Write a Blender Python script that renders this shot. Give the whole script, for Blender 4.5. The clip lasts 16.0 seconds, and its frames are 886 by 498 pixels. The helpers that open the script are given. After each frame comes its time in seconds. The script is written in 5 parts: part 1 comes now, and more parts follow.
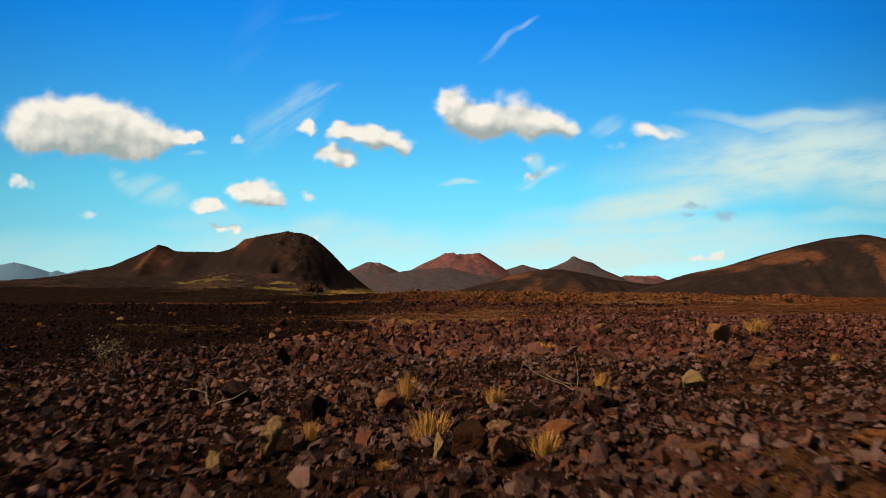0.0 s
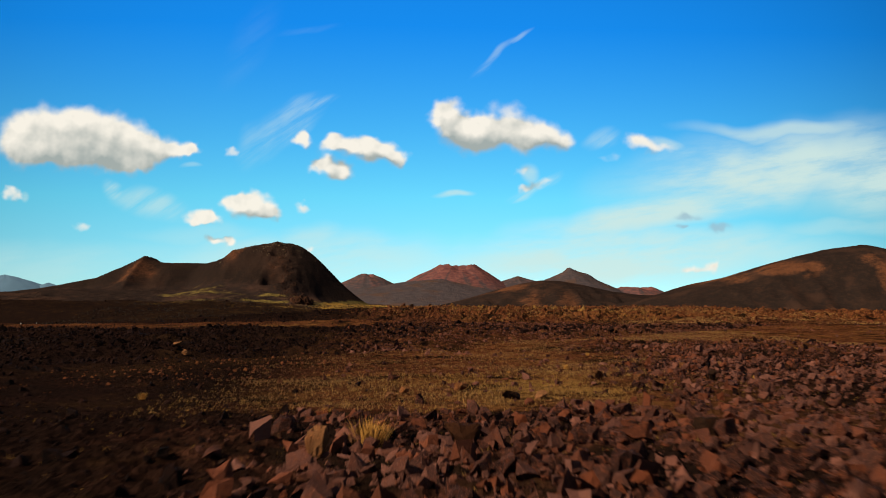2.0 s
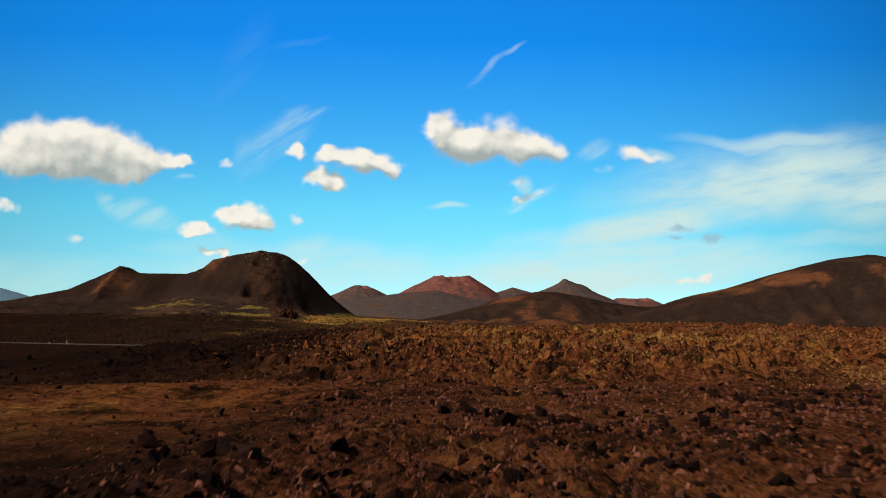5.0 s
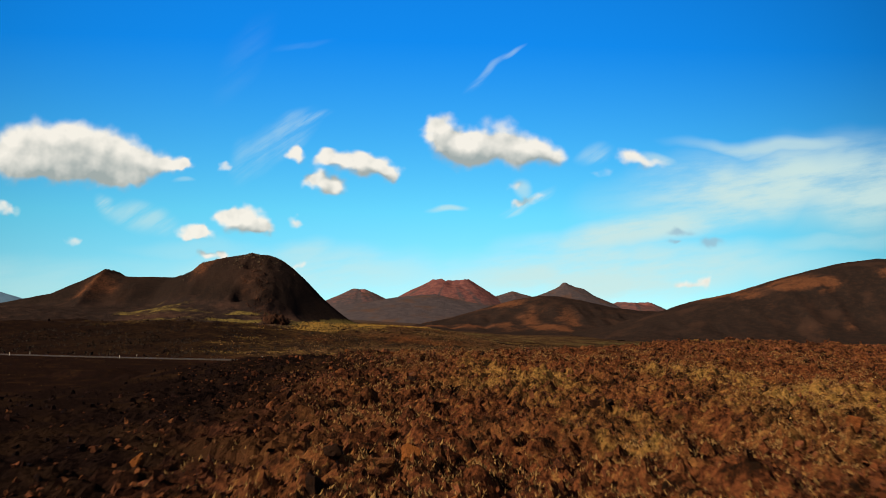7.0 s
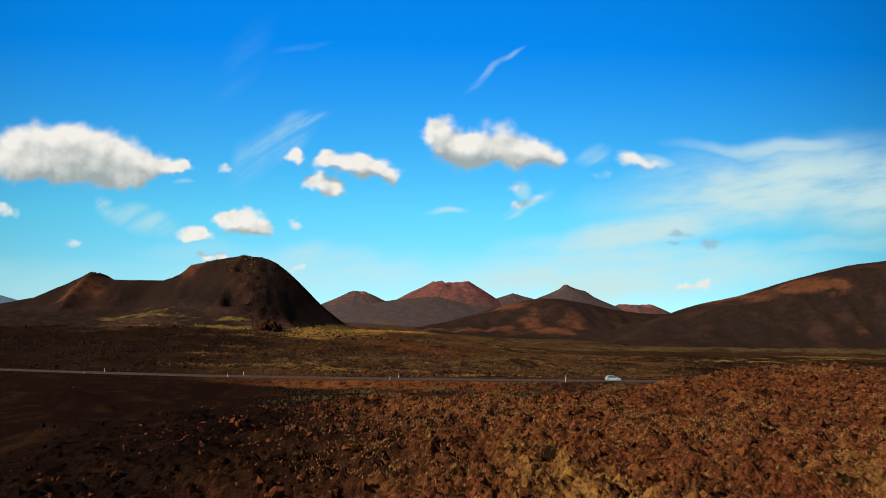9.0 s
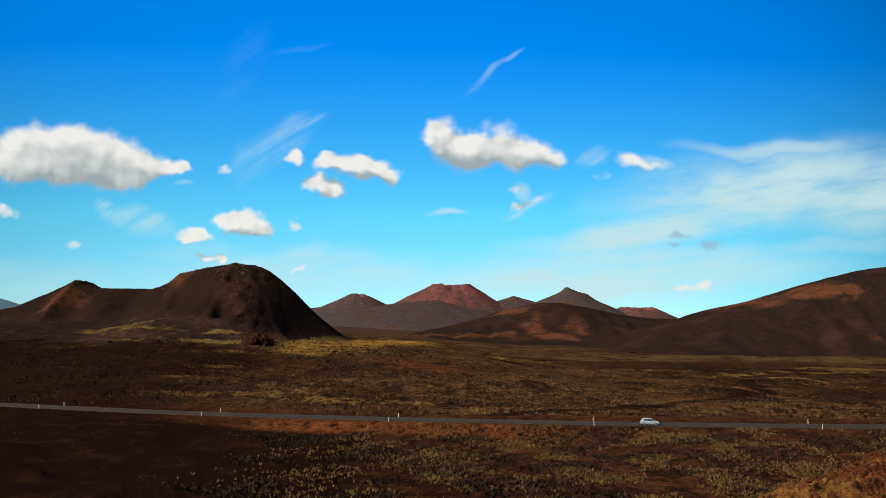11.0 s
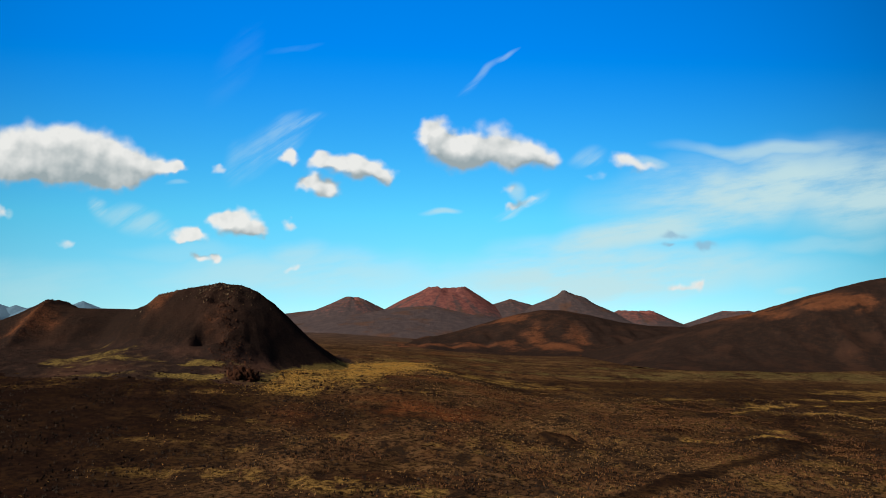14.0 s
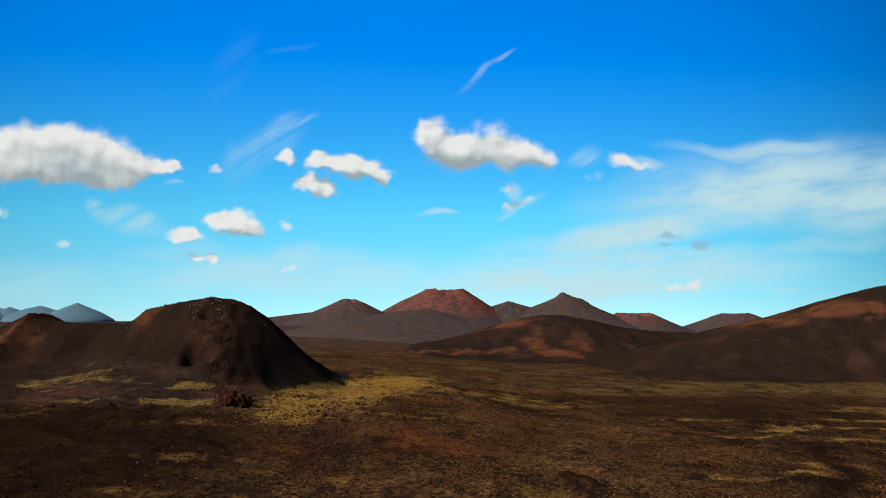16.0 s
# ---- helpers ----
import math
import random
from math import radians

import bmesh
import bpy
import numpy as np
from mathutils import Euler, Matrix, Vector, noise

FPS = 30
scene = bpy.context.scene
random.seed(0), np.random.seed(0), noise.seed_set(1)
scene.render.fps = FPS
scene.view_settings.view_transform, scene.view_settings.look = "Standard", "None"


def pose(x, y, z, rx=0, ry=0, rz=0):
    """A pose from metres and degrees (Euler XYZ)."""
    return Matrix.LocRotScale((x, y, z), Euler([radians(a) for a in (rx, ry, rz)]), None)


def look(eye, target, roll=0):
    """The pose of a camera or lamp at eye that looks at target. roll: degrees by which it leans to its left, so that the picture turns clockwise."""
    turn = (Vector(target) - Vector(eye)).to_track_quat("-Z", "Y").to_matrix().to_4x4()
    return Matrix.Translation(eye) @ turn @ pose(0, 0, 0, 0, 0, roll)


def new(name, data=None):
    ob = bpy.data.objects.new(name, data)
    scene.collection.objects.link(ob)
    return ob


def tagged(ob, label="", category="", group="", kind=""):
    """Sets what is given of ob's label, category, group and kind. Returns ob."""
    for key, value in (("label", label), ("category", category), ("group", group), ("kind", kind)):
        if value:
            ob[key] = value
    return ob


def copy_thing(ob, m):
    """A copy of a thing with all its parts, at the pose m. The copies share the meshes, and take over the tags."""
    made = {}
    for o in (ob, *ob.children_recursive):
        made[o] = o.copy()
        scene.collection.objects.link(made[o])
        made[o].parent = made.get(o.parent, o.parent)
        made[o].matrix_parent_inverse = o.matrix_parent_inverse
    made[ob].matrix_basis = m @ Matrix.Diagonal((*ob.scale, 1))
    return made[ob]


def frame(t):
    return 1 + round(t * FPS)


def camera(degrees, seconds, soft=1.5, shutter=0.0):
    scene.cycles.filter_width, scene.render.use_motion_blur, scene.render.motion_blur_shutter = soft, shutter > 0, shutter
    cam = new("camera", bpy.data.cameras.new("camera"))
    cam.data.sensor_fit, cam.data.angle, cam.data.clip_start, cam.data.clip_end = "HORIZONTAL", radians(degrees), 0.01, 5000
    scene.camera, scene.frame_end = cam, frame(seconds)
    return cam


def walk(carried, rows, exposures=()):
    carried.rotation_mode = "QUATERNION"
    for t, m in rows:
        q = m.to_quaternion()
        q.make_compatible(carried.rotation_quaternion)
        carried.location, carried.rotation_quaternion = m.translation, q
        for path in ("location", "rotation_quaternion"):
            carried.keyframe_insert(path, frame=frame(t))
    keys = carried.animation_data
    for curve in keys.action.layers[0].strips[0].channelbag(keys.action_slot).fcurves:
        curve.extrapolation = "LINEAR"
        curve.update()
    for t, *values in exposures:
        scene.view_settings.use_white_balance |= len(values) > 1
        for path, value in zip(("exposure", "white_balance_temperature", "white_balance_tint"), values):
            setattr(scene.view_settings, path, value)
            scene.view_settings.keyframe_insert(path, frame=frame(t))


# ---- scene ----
cam = camera(57.7, 16.0, 1.0, 0.25)
PATH = [
    (0, look((-0.429, 1.405, 11.454), (3.09, 101.21, 16.60), 0.44)),
    (0.5, look((-0.447, 5.876, 11.555), (3.25, 105.65, 17.08), 0.42)),
    (1, look((-0.428, 11.334, 11.678), (3.51, 111.08, 17.61), 0.40)),
    (1.5, look((-0.332, 17.234, 11.740), (3.73, 116.96, 17.96), 0.37)),
    (2, look((-0.157, 24.181, 11.890), (4.01, 123.88, 18.48), 0.34)),
    (2.5, look((-0.037, 30.852, 12.035), (4.33, 130.52, 18.93), 0.31)),
    (3, look((0.191, 38.681, 12.169), (4.66, 138.32, 19.41), 0.28)),
    (3.5, look((0.411, 45.802, 12.314), (5.06, 145.42, 19.77), 0.27)),
    (4, look((0.681, 53.783, 12.380), (5.38, 153.38, 20.03), 0.24)),
    (4.5, look((0.942, 61.174, 12.557), (5.75, 160.75, 20.42), 0.24)),
    (5, look((1.223, 68.327, 12.846), (6.11, 167.88, 20.86), 0.26)),
    (5.5, look((1.485, 75.482, 13.235), (6.44, 175.03, 21.37), 0.29)),
    (6, look((1.685, 82.882, 13.712), (6.67, 182.42, 21.94), 0.32)),
    (6.5, look((1.783, 90.769, 14.267), (6.78, 190.30, 22.58), 0.34)),
    (7, look((1.826, 99.263, 14.839), (6.85, 198.78, 23.28), 0.35)),
    (7.5, look((1.927, 107.292, 15.379), (6.89, 206.81, 23.90), 0.34)),
    (8, look((1.865, 115.461, 16.051), (6.89, 214.97, 24.62), 0.34)),
    (8.5, look((1.859, 123.347, 16.651), (6.83, 222.85, 25.27), 0.33)),
    (9, look((1.971, 130.017, 17.388), (7.03, 229.51, 26.05), 0.33)),
    (9.5, look((1.999, 137.692, 18.391), (7.06, 237.18, 27.10), 0.32)),
    (10, look((2.017, 145.460, 19.998), (7.07, 244.95, 28.76), 0.33)),
    (10.5, look((1.963, 153.258, 22.087), (7.01, 252.74, 30.89), 0.34)),
    (11, look((1.774, 161.021, 24.539), (6.85, 260.50, 33.37), 0.34)),
    (11.5, look((1.388, 168.683, 27.234), (6.55, 268.16, 36.08), 0.34)),
    (12, look((1.035, 176.660, 30.004), (6.26, 276.13, 38.91), 0.34)),
    (12.5, look((0.542, 183.830, 32.660), (5.88, 283.29, 41.55), 0.34)),
    (13, look((-0.135, 191.595, 35.605), (5.40, 291.05, 44.44), 0.34)),
    (13.5, look((-0.606, 199.304, 38.321), (5.01, 298.76, 47.13), 0.34)),
    (14, look((-1.550, 207.175, 41.370), (4.20, 306.62, 50.18), 0.35)),
    (14.5, look((-2.249, 214.494, 44.238), (3.58, 313.94, 53.03), 0.35)),
    (15, look((-3.137, 222.576, 47.251), (2.81, 322.01, 56.04), 0.36)),
    (15.5, look((-3.776, 229.431, 50.115), (2.30, 328.83, 59.21), 0.36)),
    (16, look((-4.486, 235.102, 51.547), (1.66, 334.52, 60.37), 0.36)),
]
walk(cam, PATH, [(0, 1.5, 7000, 10), (7, 1.48, 6850, 10), (9, 1.46, 6600, 10), (12.5, 1.42, 6380, 10), (16, 1.37, 6280, 10)])

# ---- sky and sun ----
SUN_EL, SUN_AZ = 38.5, 246.0


def link(tree, a, b):
    tree.links.new(a, b)


def node(tree, kind):
    return tree.nodes.new(kind)


def calc(tree, op, a, b=None, c=None, clamp=False):
    n = tree.nodes.new("ShaderNodeMath")
    n.operation, n.use_clamp = op, clamp
    for i, v in enumerate((a, b, c)):
        if v is None:
            continue
        if isinstance(v, (int, float)):
            n.inputs[i].default_value = v
        else:
            tree.links.new(v, n.inputs[i])
    return n.outputs[0]


def vcalc(tree, op, a, b=None, out=0):
    n = tree.nodes.new("ShaderNodeVectorMath")
    n.operation = op
    for i, v in enumerate((a, b)):
        if v is None:
            continue
        if isinstance(v, tuple):
            n.inputs[i].default_value = v
        elif isinstance(v, (int, float)):
            n.inputs["Scale"].default_value = v
        else:
            tree.links.new(v, n.inputs["Scale" if op == "SCALE" and i == 1 else i])
    return n.outputs[out]


def ramp(tree, value, a, b, lo=0.0, hi=1.0, smooth=True):
    n = tree.nodes.new("ShaderNodeMapRange")
    n.interpolation_type = "SMOOTHSTEP" if smooth else "LINEAR"
    tree.links.new(value, n.inputs["Value"])
    for k, v in (("From Min", a), ("From Max", b), ("To Min", lo), ("To Max", hi)):
        n.inputs[k].default_value = v
    return n.outputs["Result"]


def blend(tree, fac, a, b, how="MIX"):
    n = tree.nodes.new("ShaderNodeMix")
    n.data_type, n.blend_type = "RGBA", how
    for slot, v in ((0, fac), (6, a), (7, b)):
        if isinstance(v, (int, float)):
            n.inputs[slot].default_value = v
        elif isinstance(v, tuple):
            n.inputs[slot].default_value = (*v, 1)
        else:
            tree.links.new(v, n.inputs[slot])
    return n.outputs[2]


def fuzz(tree, vector, scale, detail=4.0, rough=0.55, lac=2.0, out="Fac"):
    n = tree.nodes.new("ShaderNodeTexNoise")
    n.inputs["Scale"].default_value, n.inputs["Detail"].default_value = scale, detail
    n.inputs["Roughness"].default_value, n.inputs["Lacunarity"].default_value = rough, lac
    tree.links.new(vector, n.inputs["Vector"])
    return n.outputs[out]


world = bpy.data.worlds.new("sky")
scene.world = world
world.use_nodes = True
W = world.node_tree
W.nodes.clear()
way = node(W, "ShaderNodeTexCoord").outputs["Generated"]
parts = node(W, "ShaderNodeSeparateXYZ")
link(W, way, parts.inputs[0])
lifted = node(W, "ShaderNodeCombineXYZ")
link(W, parts.outputs[0], lifted.inputs[0])
link(W, parts.outputs[1], lifted.inputs[1])
link(W, calc(W, "ADD", calc(W, "MAXIMUM", parts.outputs[2], 0.0), 0.09), lifted.inputs[2])
sky = node(W, "ShaderNodeTexSky")
sky.sky_type, sky.sun_disc, sky.sun_elevation, sky.sun_rotation = "NISHITA", False, radians(SUN_EL), radians(SUN_AZ)
sky.altitude, sky.air_density, sky.dust_density, sky.ozone_density = 300.0, 1.0, 0.5, 3.0
link(W, lifted.outputs[0], sky.inputs[0])
tone = node(W, "ShaderNodeHueSaturation")
tone.inputs["Saturation"].default_value, tone.inputs["Value"].default_value = 1.30, 0.095
link(W, sky.outputs[0], tone.inputs["Color"])
rise = calc(W, "DIVIDE", parts.outputs[2], calc(W, "MAXIMUM", parts.outputs[1], 0.3))
blue = blend(W, 1.0, tone.outputs[0], blend(W, ramp(W, rise, 0.13, 0.35, smooth=False), blend(W, ramp(W, rise, 0.0, 0.13, smooth=False), (0.96, 1.05, 0.86), (0.62, 1.27, 1.00)), (0.0, 0.88, 1.28)), "MULTIPLY")

# clouds ahead lie on the plane one unit in front of the origin
ahead = calc(W, "MAXIMUM", parts.outputs[1], 0.05)
flat = node(W, "ShaderNodeCombineXYZ")
link(W, calc(W, "DIVIDE", parts.outputs[0], ahead), flat.inputs[0])
link(W, calc(W, "DIVIDE", parts.outputs[2], ahead), flat.inputs[1])
front = ramp(W, parts.outputs[1], 0.08, 0.2)
# a lens vignette put into the sky colour: darker towards both sides
aside = calc(W, "ADD", calc(W, "DIVIDE", parts.outputs[0], ahead), 0.0)
side_vignette = calc(W, "MAXIMUM", calc(W, "SUBTRACT", 1.31, calc(W, "MULTIPLY", calc(W, "MULTIPLY", aside, aside), 1.50)), 0.66)
blue = vcalc(W, "SCALE", blue, side_vignette)
open_sky = node(W, "ShaderNodeHueSaturation")
open_sky.inputs["Saturation"].default_value, open_sky.inputs["Value"].default_value = 0.72, 0.075
link(W, sky.outputs[0], open_sky.inputs["Color"])
blue = blend(W, calc(W, "MULTIPLY", front, ramp(W, rise, 0.75, 0.48)), open_sky.outputs[0], blue)
heap, shaded, veil, wisp = [], [], [], []


def puff(kind, u, v, a, b, turn=0.0, strength=1.0):
    kind.append((u, v, a, b, turn, strength))


puff(heap, -0.4800, 0.1990, 0.0351, 0.0346)
puff(heap, -0.4502, 0.2065, 0.0295, 0.0331)
puff(heap, -0.4187, 0.2114, 0.0253, 0.0315)
puff(heap, -0.3895, 0.2099, 0.0323, 0.0331)
puff(heap, -0.3585, 0.2014, 0.0351, 0.0315)
puff(heap, -0.4523, 0.1828, 0.0492, 0.0205)
puff(heap, -0.4050, 0.1809, 0.0492, 0.0236)
puff(heap, -0.3643, 0.1788, 0.0365, 0.0236)
puff(heap, -0.3468, 0.1666, 0.0281, 0.0142)
puff(heap, -0.3240, 0.1901, 0.0281, 0.0236)
puff(heap, -0.2966, 0.1857, 0.0309, 0.0157)
puff(heap, -0.2726, 0.1833, 0.0141, 0.0079)
puff(heap, 0.0457, 0.2351, 0.0211, 0.0245)
puff(heap, 0.0572, 0.2153, 0.0281, 0.0245)
puff(heap, 0.0784, 0.2200, 0.0239, 0.0179)
puff(heap, 0.0891, 0.2073, 0.0281, 0.0228)
puff(heap, 0.1174, 0.2236, 0.0309, 0.0293)
puff(heap, 0.1424, 0.2062, 0.0309, 0.0212)
puff(heap, 0.1709, 0.2103, 0.0250, 0.0200, 0, 0.80)
puff(heap, 0.1959, 0.2036, 0.0190, 0.0175, 0, 0.62)
puff(heap, -0.1374, 0.2014, 0.0126, 0.0110)
puff(heap, -0.0956, 0.1980, 0.0211, 0.0142)
puff(heap, -0.0690, 0.1928, 0.0239, 0.0157)
puff(heap, -0.0410, 0.1884, 0.0253, 0.0157)
puff(heap, -0.0164, 0.1810, 0.0183, 0.0126)
puff(heap, -0.1103, 0.1694, 0.0183, 0.0126)
puff(heap, -0.0892, 0.1599, 0.0225, 0.0142)
puff(heap, -0.2123, 0.1221, 0.0183, 0.0157)
puff(heap, -0.1917, 0.1190, 0.0239, 0.0173)
puff(heap, -0.1743, 0.1109, 0.0183, 0.0094)
puff(heap, -0.2560, 0.1034, 0.0225, 0.0110)
puff(heap, -0.2444, 0.1008, 0.0141, 0.0079)
puff(heap, -0.2400, 0.0740, 0.0140, 0.0080, 0, 0.8)
puff(heap, -0.2230, 0.0770, 0.0080, 0.0085, 0, 0.8)
puff(shaded, 0.3530, 0.1110, 0.0211, 0.0063)
puff(shaded, 0.3456, 0.0973, 0.0112, 0.0042)
puff(shaded, 0.3924, 0.0944, 0.0169, 0.0084)
puff(heap, 0.2420, 0.1870, 0.0220, 0.0085, 0, 0.26)
puff(heap, 0.2650, 0.1850, 0.0140, 0.0070, 0, 0.22)
puff(heap, 0.2850, 0.2075, 0.0165, 0.0155, 0, 0.66)
puff(heap, 0.3020, 0.2000, 0.0210, 0.0135, 0, 0.52)
puff(heap, 0.3230, 0.1990, 0.0230, 0.0090, 0, 0.40)
puff(heap, -0.1332, 0.1178, 0.0120, 0.0075, 0, 0.6)
puff(heap, -0.2198, 0.1843, 0.0095, 0.0070, 0, 0.5)
puff(heap, -0.4034, 0.0902, 0.0135, 0.0078, 0, 0.45)
puff(heap, -0.4877, 0.1302, 0.0105, 0.0095, 0, 0.6)
puff(veil, -0.4681, 0.1271, 0.0063, 0.0056, 0, 0.6)
puff(veil, 0.3327, 0.1961, 0.0323, 0.0091, -5, 0.6)
puff(heap, 0.1440, 0.1665, 0.0140, 0.0085, 15, 0.50)
puff(heap, 0.1600, 0.1490, 0.0270, 0.0065, 22, 0.42)
puff(heap, 0.1450, 0.1410, 0.0150, 0.0060, 30, 0.36)
puff(veil, 0.1500, 0.1640, 0.0170, 0.0150, -30, 0.6)
puff(wisp, 0.1567, 0.1450, 0.0365, 0.0084, 22, 1)
puff(veil, 0.0543, 0.1369, 0.0225, 0.0056, 8, 0.8)
puff(wisp, 0.1370, 0.3385, 0.0240, 0.0045, 34, 0.34)
puff(wisp, 0.1060, 0.3125, 0.0420, 0.0055, 44, 0.26)
puff(wisp, -0.1950, 0.1960, 0.0330, 0.0190, 62, 0.20)
puff(wisp, -0.1720, 0.2120, 0.0460, 0.0220, 50, 0.28)
puff(wisp, -0.1500, 0.2260, 0.0480, 0.0210, 40, 0.34)
puff(wisp, -0.1330, 0.2290, 0.0420, 0.0150, 44, 0.26)
puff(wisp, -0.1420, 0.2420, 0.0450, 0.0150, 28, 0.32)
puff(wisp, -0.1180, 0.2490, 0.0300, 0.0080, 20, 0.46)
puff(wisp, -0.2033, 0.3208, 0.0668, 0.0239, 60, 0.03)
puff(wisp, -0.1300, 0.3440, 0.0420, 0.0050, 14, 0.04)
puff(veil, 0.4816, 0.1764, 0.2460, 0.0590, 10, 1)
puff(veil, 0.3063, 0.1089, 0.2038, 0.0239, 9, 0.95)
puff(veil, 0.6069, 0.1749, 0.1546, 0.0668, 6, 0.95)
puff(veil, 0.4904, 0.2283, 0.1476, 0.0126, 3, 0.75)
puff(veil, 0.3714, 0.1277, 0.1546, 0.0295, 10, 0.85)
puff(veil, 0.2345, 0.0725, 0.1687, 0.0253, 4, 0.85)
puff(heap, 0.3560, 0.0450, 0.0160, 0.0078, 0, 0.55)
puff(heap, 0.3760, 0.0440, 0.0170, 0.0070, 0, 0.50)
puff(heap, 0.3880, 0.0470, 0.0090, 0.0090, 0, 0.50)
puff(veil, 0.3750, 0.0430, 0.0450, 0.0090, 0, 0.5)
puff(veil, 0.5050, 0.0400, 0.0300, 0.0060, 0, 0.5)
puff(heap, -0.1330, 0.0650, 0.0140, 0.0060, 0, 0.45)
puff(heap, -0.1200, 0.0660, 0.0080, 0.0055, 0, 0.40)
puff(veil, -0.1185, 0.0783, 0.0480, 0.0180, 0, 0.55)
puff(wisp, -0.3212, 0.1204, 0.0492, 0.0200, -20, 0.42)
puff(wisp, -0.3625, 0.1385, 0.0183, 0.0112, -40, 0.5)
puff(wisp, 0.2426, 0.2081, 0.0281, 0.0141, 20, 0.4)
puff(veil, 0.5600, 0.1018, 0.1405, 0.0141, 8, 0.35)
puff(veil, -0.2650, 0.1625, 0.0155, 0.0042, 0, 0.35)
puff(veil, -0.2519, 0.0834, 0.0914, 0.0126, 0, 0.25)
puff(veil, 0.2600, 0.0560, 0.3200, 0.0380, 3, 0.90)
puff(veil, -0.1200, 0.0560, 0.2400, 0.0320, 0, 0.60)
puff(veil, -0.4600, 0.0450, 0.1700, 0.0300, 0, 0.30)


def distance(tree, plane, kind, crimp, scale, after=None):
    """How thick the cloud is at a place of the plane."""
    if after is not None:
        plane = vcalc(tree, "ADD", plane, vcalc(tree, "MULTIPLY", after, (1e-7, 1e-7, 0.0)))
    rough = vcalc(tree, "SUBTRACT", fuzz(tree, plane, scale, 2.0, 0.45, out="Color"), (0.5, 0.5, 0.5))
    rough = vcalc(tree, "MULTIPLY", rough, (crimp, crimp, 0.0))
    if kind is heap:
        curl = vcalc(tree, "SUBTRACT", fuzz(tree, plane, scale * 3.1, 2.6, 0.48, out="Color"), (0.5, 0.5, 0.5))
        rough = vcalc(tree, "ADD", rough, vcalc(tree, "MULTIPLY", curl, (crimp * 0.22, crimp * 0.16, 0.0)))
    place = vcalc(tree, "ADD", plane, rough)
    nearest = None
    for u, v, a, b, turn, strength in kind:
        m = node(tree, "ShaderNodeMapping")
        m.vector_type = "TEXTURE"
        link(tree, place, m.inputs[0])
        m.inputs["Location"].default_value, m.inputs["Scale"].default_value = (u, v, 0), (a, b, 1)
        m.inputs["Rotation"].default_value = (0, 0, radians(turn))
        d = vcalc(tree, "LENGTH", m.outputs[0], out=1)
        if kind is veil or kind is wisp:
            d = ramp(tree, d, 1.2, 0.25, 0.0, strength)
        else:
            d = calc(tree, "MULTIPLY", calc(tree, "EXPONENT", calc(tree, "MULTIPLY", calc(tree, "MULTIPLY", d, d), -1.7)), strength)
        nearest = d if nearest is None else calc(tree, "MAXIMUM" if kind is veil or kind is wisp else "ADD", nearest, d)
        place = vcalc(tree, "ADD", place, vcalc(tree, "MULTIPLY", nearest, (1e-7, 1e-7, 0.0)))
    return nearest


here = distance(W, flat.outputs[0], heap, 0.030, 36.0)
sunward = distance(W, vcalc(W, "ADD", flat.outputs[0], (-0.010, 0.020, 0.0)), heap, 0.030, 36.0, here)
dark = distance(W, flat.outputs[0], shaded, 0.03, 40.0, sunward)


def threads(turn, fine):
    """Long strands along one direction of the sky."""
    m = node(W, "ShaderNodeMapping")
    m.vector_type = "TEXTURE"
    link(W, flat.outputs[0], m.inputs[0])
    m.inputs["Rotation"].default_value, m.inputs["Scale"].default_value = (0, 0, radians(turn)), (0.2, 1 / fine, 1)
    return fuzz(W, m.outputs[0], 1.3, 7.0, 0.62)


thin = calc(W, "MULTIPLY", distance(W, flat.outputs[0], veil, 0.05, 10.0, dark), ramp(W, threads(9.0, 22.0), 0.28, 0.58, 0.38, 1.0), clamp=True)
strands = calc(W, "MULTIPLY", distance(W, flat.outputs[0], wisp, 0.03, 14.0, thin), ramp(W, threads(36.0, 34.0), 0.34, 0.66, 0.08, 1.25), clamp=True)
thin = calc(W, "MAXIMUM", thin, strands)
thin = calc(W, "MULTIPLY", calc(W, "MULTIPLY", thin, front), 0.90)
frayed = calc(W, "ADD", here, calc(W, "MULTIPLY", calc(W, "SUBTRACT", fuzz(W, flat.outputs[0], 50.0, 3.0, 0.48), 0.5), 0.26))
cover = calc(W, "MULTIPLY", ramp(W, frayed, 0.12, 0.74, 0.0, 0.97), front)
# the side away from the sun is grey, the tops are white
lit = ramp(W, calc(W, "DIVIDE", here, calc(W, "ADD", calc(W, "ADD", here, sunward), 0.02)), 0.31, 0.88)
crest = fuzz(W, flat.outputs[0], 26.0, 3.0, 0.48)
lee = fuzz(W, vcalc(W, "ADD", flat.outputs[0], (-0.007, 0.011, 0.0)), 26.0, 3.0, 0.48)
billow = calc(W, "MULTIPLY", calc(W, "SUBTRACT", crest, lee), 1.5)
gleam = blend(W, calc(W, "ADD", lit, billow, clamp=True), (0.205, 0.238, 0.238), (0.530, 0.518, 0.482))
colour = blend(W, thin, blue, (0.355, 0.465, 0.460))
colour = blend(W, cover, colour, gleam)
colour = blend(W, calc(W, "MULTIPLY", ramp(W, dark, 0.05, 0.95), calc(W, "MULTIPLY", front, 0.75)), colour, (0.18, 0.29, 0.37))
back = node(W, "ShaderNodeBackground")
link(W, colour, back.inputs["Color"])
back.inputs["Strength"].default_value = 0.62
link(W, back.outputs[0], node(W, "ShaderNodeOutputWorld").inputs[0])

